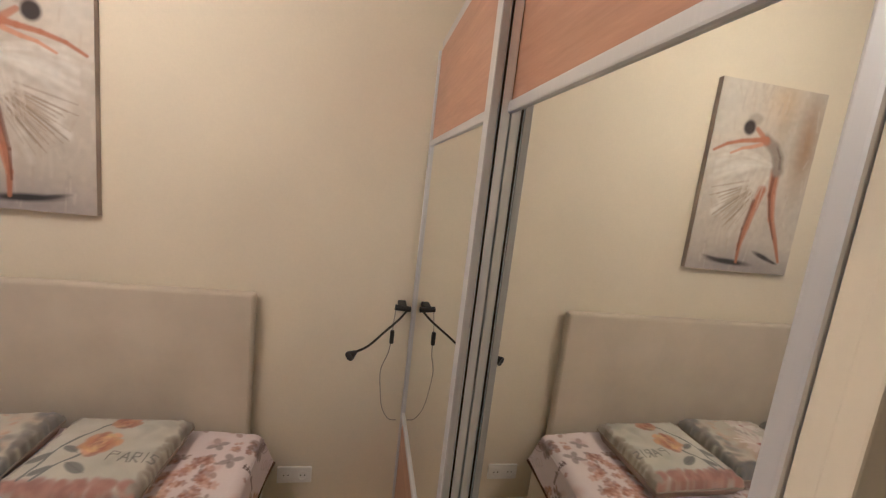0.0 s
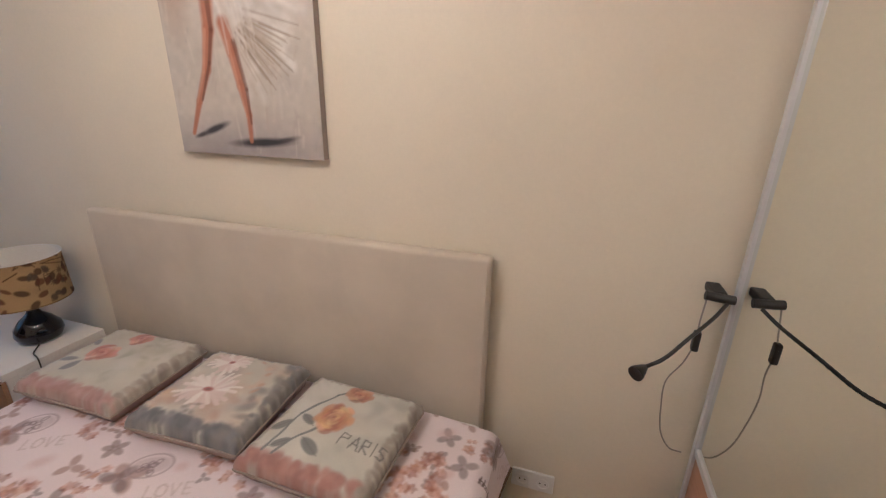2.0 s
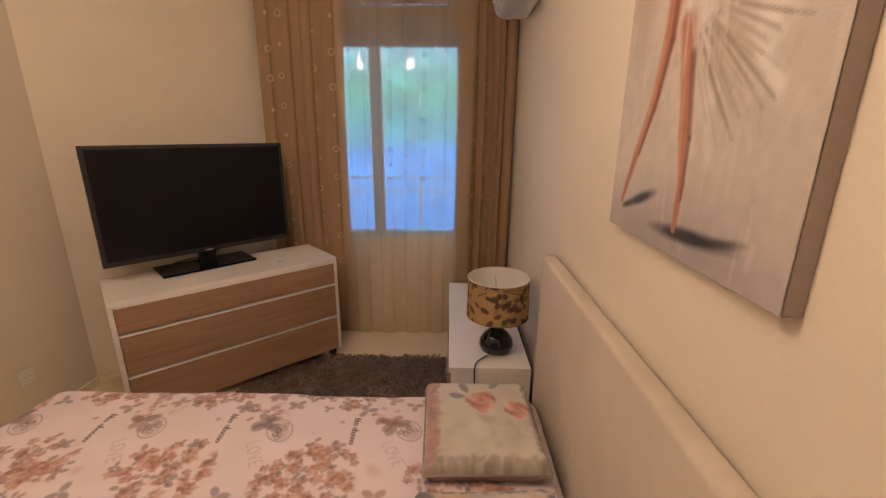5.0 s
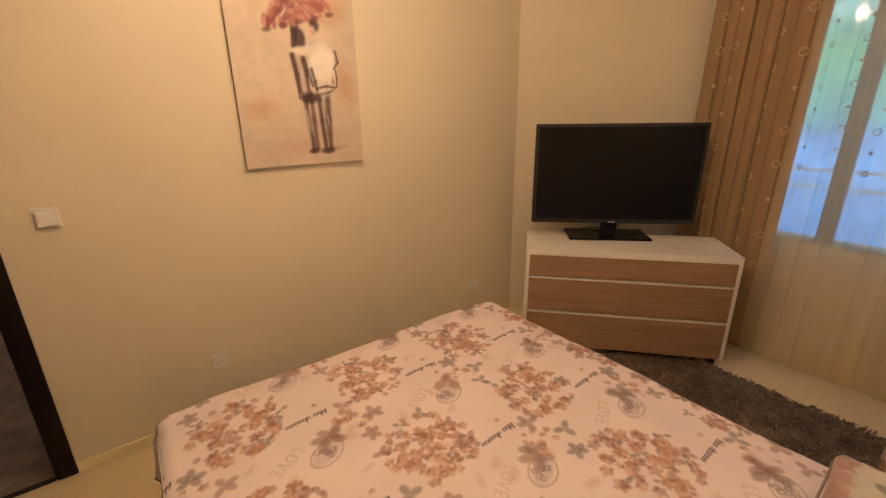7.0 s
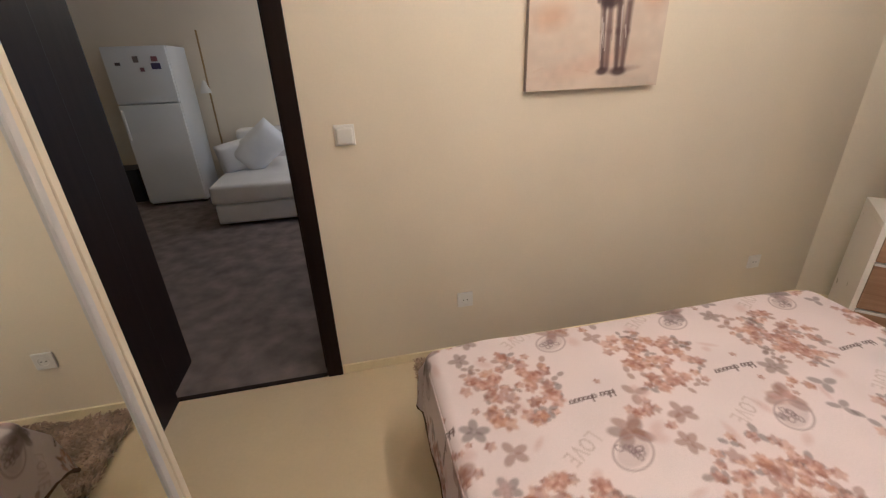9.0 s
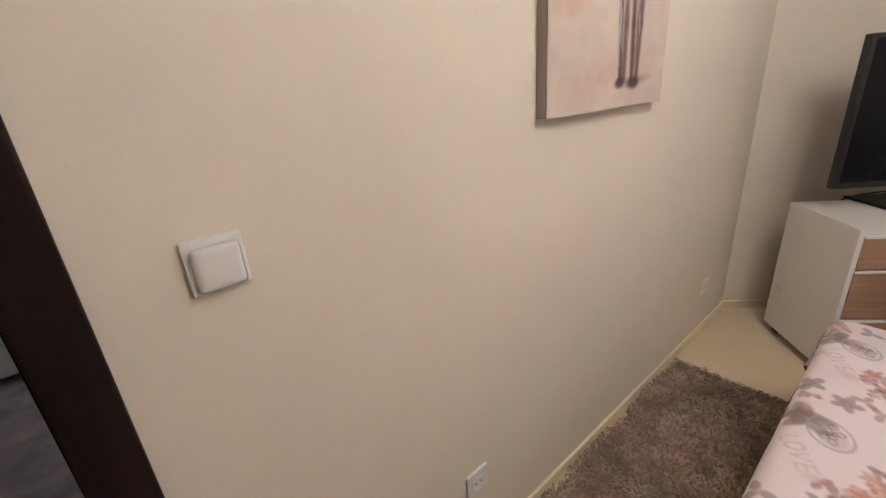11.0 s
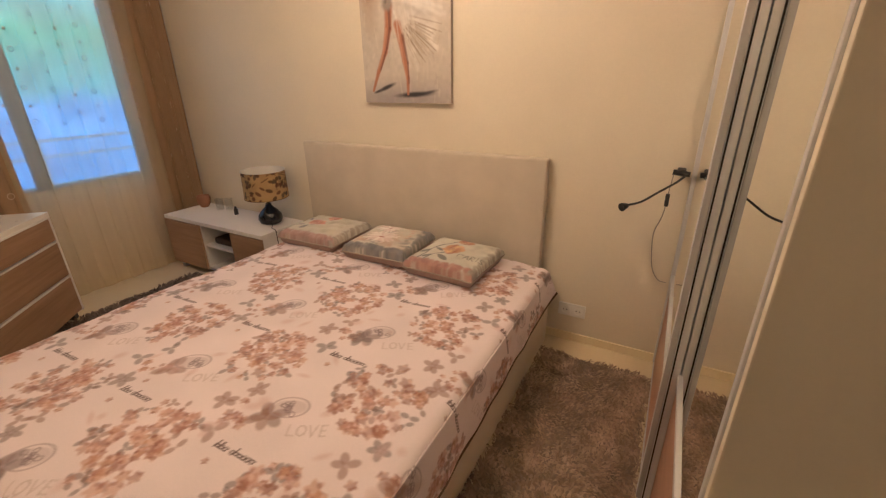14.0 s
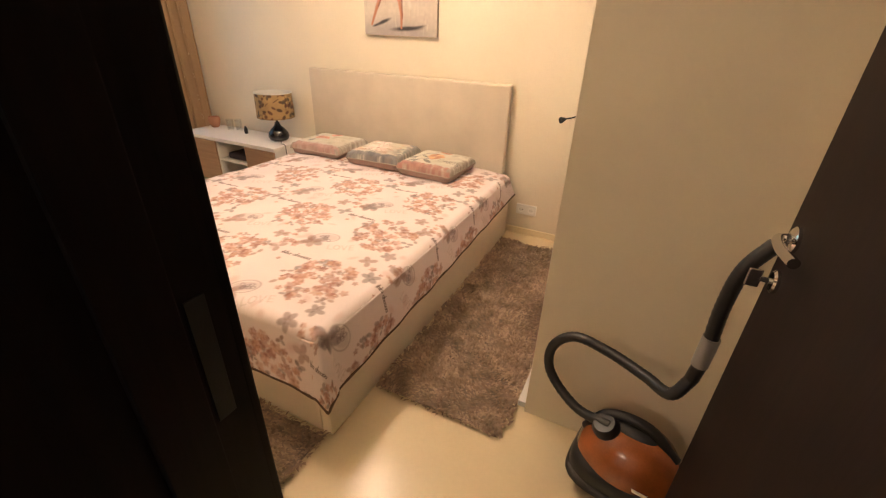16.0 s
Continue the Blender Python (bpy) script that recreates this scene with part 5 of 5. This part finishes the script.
# ---- air conditioner ----
ac = thing("air_conditioner", (-0.13, 2.6, 2.23), "white wall-mounted air conditioner unit", "air conditioner")
prof = [(2.705, 2.235), (2.56, 2.228), (2.515, 2.255), (2.497, 2.32), (2.50, 2.42), (2.53, 2.482), (2.705, 2.492)]
own = bmesh.new()
va = [own.verts.new((-0.47, y, z)) for y, z in prof]
vb = [own.verts.new((0.215, y, z)) for y, z in prof]
own.faces.new(va)
own.faces.new(vb[::-1])
for k in range(len(prof)):
    own.faces.new((va[k], va[(k + 1) % len(prof)], vb[(k + 1) % len(prof)], vb[k]))
bmesh.ops.bevel(own, geom=own.edges[:], offset=0.008, segments=2, affect="EDGES")
part("housing", own, WHITEPL, ac, smooth=True)
part("louvre", box(-0.43, 2.512, 2.268, 0.17, 2.520, 2.276), BLACKPL, ac, "dark air outlet slot")
part("louvre", box(-0.43, 2.499, 2.282, 0.17, 2.515, 2.302, 0.003), WHITEPL, ac)
part("front_panel", box(-0.45, 2.492, 2.31, 0.195, 2.505, 2.44, 0.005), WHITEPL, ac)
part("louvre", box(-0.42, 2.4885, 2.316, 0.12, 2.4925, 2.326, 0.001), BLACKPL, ac, "dark air outlet slot")
part("display", box(-0.22, 2.489, 2.345, -0.08, 2.493, 2.360, 0.001), BLACKPL, ac, "dark display strip")

# ---- switch, sockets, wall lamp ----


def socket(x, y, z, n, face, label):
    w = 0.075 * n + 0.006
    so = thing("wall_socket", (x, y, z), label, "socket")
    ya, yb = sorted((y, y + face * 0.010))
    part("plate", box(x - w / 2, ya, z - 0.041, x + w / 2, yb, z + 0.041, 0.004), WHITEPL, so)
    for k in range(n):
        cx = x - w / 2 + 0.0405 + 0.075 * k
        cup = lathe([(0.021, 0), (0.024, 0.003), (0.022, 0.004), (0.019, 0.0015)], steps=24)
        cup.transform(pose(cx, y + face * 0.0095, z, -90 * face, 0, 0))
        c = part("cup", cup, WHITEPL, so, smooth=True)
        for dx in (-0.0095, 0.0095):
            ho = lathe([(0.003, 0), (0.003, 0.0012)], steps=10)
            ho.transform(pose(cx + dx, y + face * 0.0108, z, -90 * face, 0, 0))
            part("pin_hole", ho, BLACKPL, c, "dark pin hole")


socket(2.608, YN, 0.205, 2, -1, "white double wall socket above the skirting")
socket(2.18, 0.0, 0.335, 1, 1, "white single wall socket near the doorway")
socket(0.404, 0.0, 0.305, 1, 1, "white single wall socket near the corner")
sw = thing("light_switch", (2.678, 0, 1.195), "white rocker light switch beside the doorway", "light switch")
part("plate", box(2.636, 0, 1.153, 2.720, 0.010, 1.237, 0.004), WHITEPL, sw, "white bevelled plate")
rk = box(2.644, 0.008, 1.158, 2.712, 0.023, 1.226, 0.011, segs=4)
part("rocker", rk, WHITEPL, sw, "white curved rocker", smooth=True)

wl = thing("reading_lamp", (3.04, YN, 1.07), "black gooseneck reading lamp fixed to the wall", "wall lamp")
part("mount", box(3.012, 2.635, 1.062, 3.048, YN, 1.086, 0.006), BLACKPL, wl)
bodyc = tube([(2.995, 2.632, 1.076), (3.03, 2.63, 1.073), (3.064, 2.632, 1.070)], 0.0125, 14)
part("body", bodyc, BLACKPL, wl, smooth=True)
part("gooseneck", tube([(3.045, 2.62, 1.062), (3.01, 2.58, 1.035), (2.95, 2.52, 1.0), (2.89, 2.46, 0.965), (2.835, 2.415, 0.953)], 0.0046, 10, 12, 0.12), BLACKPL, wl, smooth=True)
hdm = lathe([(0.008, 0), (0.012, 0.010), (0.019, 0.030), (0.019, 0.036), (0.015, 0.034)], steps=20)
hdm.transform(look((2.842, 2.42, 0.954), (3.0, 2.60, 1.0)))
part("lamp_head", hdm, BLACKPL, wl, smooth=True)
part("cable", tube([(3.0, 2.63, 1.07), (2.994, 2.62, 1.0), (2.992, 2.61, 0.95), (2.985, 2.64, 0.86), (2.962, 2.68, 0.76), (2.968, 2.69, 0.66), (2.985, 2.70, 0.56), (3.02, 2.705, 0.50), (3.06, 2.708, 0.49)], 0.0022, 6), surf("grey_flex", (0.30, 0.27, 0.23), 0.6), wl, "thin grey flex", smooth=True)
part("inline_switch", box(2.983, 2.598, 0.918, 3.001, 2.62, 0.978, 0.006), BLACKPL, wl, "black inline switch")

# ---- vacuum cleaner ----
vc = thing("vacuum_cleaner", (3.42, 0.86, 0), "orange and black cylinder vacuum cleaner with ribbed hose", "vacuum cleaner")
VM = pose(3.505, 0.872, 0, 0, 0, -8)


def shell(rx, ry, rz, z, power=2.6, cut=0.0):
    own = bmesh.new()
    bmesh.ops.create_uvsphere(own, u_segments=32, v_segments=18, radius=1)
    for v in own.verts:
        l = (abs(v.co.x) ** power + abs(v.co.y) ** power + abs(v.co.z) ** power) ** (-1 / power)
        v.co = Vector((v.co.x * l * rx, v.co.y * l * ry, max(v.co.z * l * rz, cut) + z))
    own.transform(VM)
    return own


part("chassis", shell(0.175, 0.135, 0.085, 0.095, 3.2), BLACKPL, vc, smooth=True)
part("dust_cover", shell(0.166, 0.128, 0.150, 0.140, 2.2), ORANGEPL, vc, "shiny translucent orange cover", smooth=True)
bd = tube([(-0.150, 0, 0.20), (-0.09, 0, 0.30), (0.03, 0, 0.315), (0.13, 0, 0.235)], 0.017, 12)
bd.transform(VM)
part("carry_handle", bd, BLACKPL, vc, smooth=True)
part("hood", shell(0.075, 0.045, 0.045, 0.262, 2.2), BLACKPL, vc, "matt black top hood", smooth=True)
part("front_bumper", shell(0.182, 0.140, 0.035, 0.060, 3.4), BLACKPL, vc, smooth=True)
hl = lathe([(0.045, -0.02), (0.045, 0.01), (0.034, 0.03)], steps=24)
hl.transform(VM @ pose(-0.085, -0.03, 0.268, 20, -22, 0))
part("hose_inlet", hl, BLACKPL, vc, smooth=True)
for sy in (-1, 1):
    wv = lathe([(0.055, 0), (0.06, 0.008), (0.055, 0.024)], steps=24)
    wv.transform(VM @ pose(0.10, sy * 0.125 - (0.024 if sy < 0 else 0) * 0, 0.06, -90 * sy, 0, 0))
    part("wheel", wv, BLACKPL, vc, smooth=True)
lb = box(-0.02, -0.128, 0.155, 0.085, -0.122, 0.17, 0.001)
lb.transform(VM @ pose(0, 0.004, 0.0, 0, 0, 0))
part("label_strip", lb, CHROME, vc, "pale label strip")
part("hose", tube([(3.425, 0.845, 0.29), (3.31, 0.90, 0.26), (3.198, 0.955, 0.325), (3.185, 0.955, 0.44), (3.252, 0.938, 0.525), (3.365, 0.90, 0.535), (3.47, 0.83, 0.545), (3.53, 0.76, 0.57), (3.565, 0.77, 0.63)], 0.016, 12, 14, 0.10), BLACKPL, vc, "ribbed black hose", smooth=True)
part("hand_tube", tube([(3.565, 0.77, 0.63), (3.572, 0.775, 0.72), (3.568, 0.775, 0.87), (3.577, 0.77, 0.97), (3.612, 0.772, 1.04)], 0.017, 12, 14, 0.06), BLACKPL, vc, smooth=True)
part("tube_collar", tube([(3.569, 0.773, 0.68), (3.572, 0.775, 0.77)], 0.0205, 14), surf("grey_plastic", (0.25, 0.23, 0.22), 0.4), vc, "grey plastic collar", smooth=True)

# ---- living room beyond the door ----
LY0, LX0, LX1 = -4.32, 0.9, 6.4
structure("living_floor", box(LX0 - 0.1, LY0 - 0.1, -0.12, LX1 + 0.1, -0.002, 0.0), GREYCARPET, "dark grey carpet in the living room")
structure("living_ceiling", box(LX0 - 0.1, LY0 - 0.1, H, LX1 + 0.1, 0.0, H + 0.12), CEIL, "plain white living room ceiling")
structure("wall_living_south", box(LX0 - 0.1, LY0 - 0.1, 0, LX1 + 0.1, LY0, H), WALL, "cream living room wall behind the fridge")
structure("wall_living_east", box(LX1, LY0, 0, LX1 + 0.1, 0, H), WALL, "cream living room side wall")
structure("wall_living_north", box(XE + 0.12, -TH, 0, LX1, 0, H), WALL, "cream living room wall")
# out-of-view west wall; its window is added as a light source
lw = box(LX0 - 0.1, LY0, 0, LX0, -2.9, H)
box(LX0 - 0.1, -1.9, 0, LX0, -TH, H, bm=lw)
box(LX0 - 0.1, -2.9, 0, LX0, -1.9, 0.9, bm=lw)
box(LX0 - 0.1, -2.9, 2.0, LX0, -1.9, H, bm=lw)
structure("wall_living_west", lw, WALL, "cream living room wall with an added window opening")
wl2 = thing("window_2", (LX0 - 0.05, -2.4, 0.9), "unseen grey framed living room window, added to let light in", "window", kind="structure")
part("window_frame", rect_frame(LX0 - 0.08, LX0 - 0.03, -2.9, -1.9, 0.9, 2.0, 0.05), FRAME, wl2)
wp = part("pane", box(LX0 - 0.058, -2.85, 0.95, LX0 - 0.052, -1.95, 1.95), PANE, wl2)
wp.visible_shadow = False
skirting("baseboard_living", (LX1, LY0 + 0.012), (LX0, LY0 + 0.012))

fg = thing("refrigerator", (4.78, -3.95, 0), "white two-door refrigerator with magnets on its door", "refrigerator")
part("body", box(4.47, -4.25, 0.02, 5.09, -3.67, 1.73, 0.012), FRIDGEWHITE, fg, smooth=True)
part("freezer_door", box(4.472, -3.664, 1.16, 5.088, -3.615, 1.728, 0.014), FRIDGEWHITE, fg, smooth=True)
part("fridge_door", box(4.472, -3.664, 0.05, 5.088, -3.615, 1.148, 0.014), FRIDGEWHITE, fg, smooth=True)
part("handle", box(5.05, -3.615, 0.78, 5.07, -3.59, 1.10, 0.005), WHITEPL, fg)
for sx in (4.5, 5.06):
    part("foot", box(sx - 0.02, -3.72, 0, sx + 0.02, -3.68, 0.02), BLACKPL, fg)
for x, z, w, h, c in ((4.96, 1.56, 0.05, 0.03, (0.10, 0.08, 0.09)), (4.78, 1.60, 0.05, 0.06, (0.22, 0.17, 0.16)), (4.60, 1.60, 0.06, 0.05, (0.28, 0.12, 0.14)), (4.60, 1.53, 0.09, 0.06, (0.08, 0.07, 0.16)), (4.74, 1.50, 0.04, 0.04, (0.20, 0.10, 0.12))):
    solo("fridge_magnet", box(x - w / 2, -3.615, z - h / 2, x + w / 2, -3.609, z + h / 2, 0.002), surf("magnet_print", c, 0.5), "small dark souvenir magnet on the refrigerator", "magnet", group="magnets on the refrigerator")
sf = thing("sofa", (3.3, -3.0, 0), "white leatherette chaise sofa standing on grey carpet", "sofa")
part("base", box(2.30, -3.95, 0.03, 4.06, -2.56, 0.235, 0.03, segs=3), SOFACLOTH, sf, smooth=True)
part("seat_cushion", box(2.28, -3.95, 0.236, 4.08, -2.54, 0.43, 0.05, segs=4), SOFACLOTH, sf, smooth=True)
part("backrest", box(2.30, -4.24, 0.03, 4.06, -3.96, 0.78, 0.05, segs=4), SOFACLOTH, sf, smooth=True)
for x, y in ((2.4, -2.66), (3.96, -2.66), (2.4, -4.1), (3.96, -4.1)):
    part("foot", box(x - 0.025, y - 0.025, 0, x + 0.025, y + 0.025, 0.03), BLACKPL, sf)


def soft_pillow(m, w, d, h):
    def face(sign):
        def at(u, v):
            a, b = 2 * u - 1, 2 * v - 1
            q = max(0, 1 - a ** 4) ** 0.45 * max(0, 1 - b ** 4) ** 0.45
            return (a * w / 2, b * d / 2, sign * h / 2 * q)
        return at
    bm = grid_bm(16, 16, face(1))
    joined(bm, grid_bm(16, 16, face(-1)))
    bmesh.ops.remove_doubles(bm, verts=bm.verts, dist=0.0005)
    bm.transform(m)
    solo("sofa_pillow", bm, SOFACLOTH, "plump white pillow leaning on the sofa", "pillow", group="pillows on the sofa", smooth=True)


soft_pillow(pose(3.66, -3.24, 0.665, 70, 38, 4), 0.56, 0.40, 0.20)
soft_pillow(pose(3.93, -3.20, 0.595, 75, 10, 20), 0.34, 0.34, 0.16)
fl = thing("floor_lamp", (4.27, -4.1, 0), "slim brass floor lamp with a small white shade", "floor lamp")
part("pole", tube([(4.27, -4.1, 0.01), (4.27, -4.1, 1.0), (4.26, -4.1, 1.9)], 0.011, 10), surf("aged_brass", (0.35, 0.25, 0.12), 0.4, 1.0), fl)
part("foot_plate", lathe([(0.12, 0), (0.12, 0.012), (0.03, 0.02)], (4.27, -4.1, 0.0), 24), surf("brass_plate", (0.35, 0.25, 0.12), 0.4, 1.0), fl)
part("shade", lathe([(0.012, 0.14), (0.05, 0.05), (0.062, 0.0), (0.056, 0.0), (0.02, 0.1)], (4.30, -4.06, 1.22), 20), SHADEIN, fl, "small white shade", smooth=True)
solo("black_cabinet", box(5.25, -4.28, 0.0, 6.3, -3.9, 0.40, 0.006), BLACKPL, "low black cabinet beside the refrigerator", "cabinet")

# ---- outside the window ----
gr = bmesh.new()
bmesh.ops.create_grid(gr, x_segments=2, y_segments=2, size=400)
gr.transform(Matrix.Translation((0, 0, -3.4)))
structure("ground", gr, PAVE, "pale paved ground far below the window")
structure("wall_lower_storey", box(X0 - 0.18, 0.05, -3.4, XE + 0.1, YN + 0.1, -0.122), CONCRETE, "plain storey below the bedroom")
structure("wall_lower_storey_living", box(LX0 - 0.1, LY0 - 0.1, -3.4, LX1 + 0.1, 0.048, -0.122), CONCRETE, "plain storey below the living room")
# emissive sheet: the outdoor daylight is put into its colour and glow
bd_m, bnt, bb = nodes_of("glowing_distance")
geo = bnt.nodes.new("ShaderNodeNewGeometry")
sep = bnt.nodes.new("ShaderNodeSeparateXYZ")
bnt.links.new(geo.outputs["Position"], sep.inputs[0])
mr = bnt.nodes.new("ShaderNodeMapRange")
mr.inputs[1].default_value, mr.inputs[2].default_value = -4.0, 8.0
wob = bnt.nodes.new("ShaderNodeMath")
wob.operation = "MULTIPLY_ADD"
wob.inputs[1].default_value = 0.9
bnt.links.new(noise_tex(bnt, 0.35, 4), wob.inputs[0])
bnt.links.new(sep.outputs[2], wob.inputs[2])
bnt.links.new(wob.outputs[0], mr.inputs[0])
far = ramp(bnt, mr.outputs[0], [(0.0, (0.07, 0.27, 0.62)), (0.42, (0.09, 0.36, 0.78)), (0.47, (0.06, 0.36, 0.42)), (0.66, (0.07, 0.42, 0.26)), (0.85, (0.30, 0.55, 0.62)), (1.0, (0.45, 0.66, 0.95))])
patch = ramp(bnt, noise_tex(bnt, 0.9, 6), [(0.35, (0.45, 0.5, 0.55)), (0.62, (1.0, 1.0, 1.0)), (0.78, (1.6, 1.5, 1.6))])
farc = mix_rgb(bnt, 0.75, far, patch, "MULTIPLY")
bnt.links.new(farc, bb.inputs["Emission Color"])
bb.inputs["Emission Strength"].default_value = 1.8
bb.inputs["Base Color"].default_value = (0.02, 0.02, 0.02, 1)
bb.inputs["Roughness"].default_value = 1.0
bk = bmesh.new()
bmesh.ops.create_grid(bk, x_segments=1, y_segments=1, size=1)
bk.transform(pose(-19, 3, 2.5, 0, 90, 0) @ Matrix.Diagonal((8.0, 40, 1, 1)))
structure("backdrop", bk, bd_m, "glowing backdrop coloured as blue and green distance outside the window")
fence = thing("garden_fence", (-8.15, 3, -3.4), "grey metal railing outside the window", "fence")
for z in (0.10, 0.42):
    part("rail", box(-8.17, -14, z, -8.13, 22, z + 0.05), CONCRETE, fence)
for k in range(15):
    part("post", box(-8.18, -13.5 + 2.5 * k, -3.4, -8.12, -13.44 + 2.5 * k, 0.47), CONCRETE, fence)
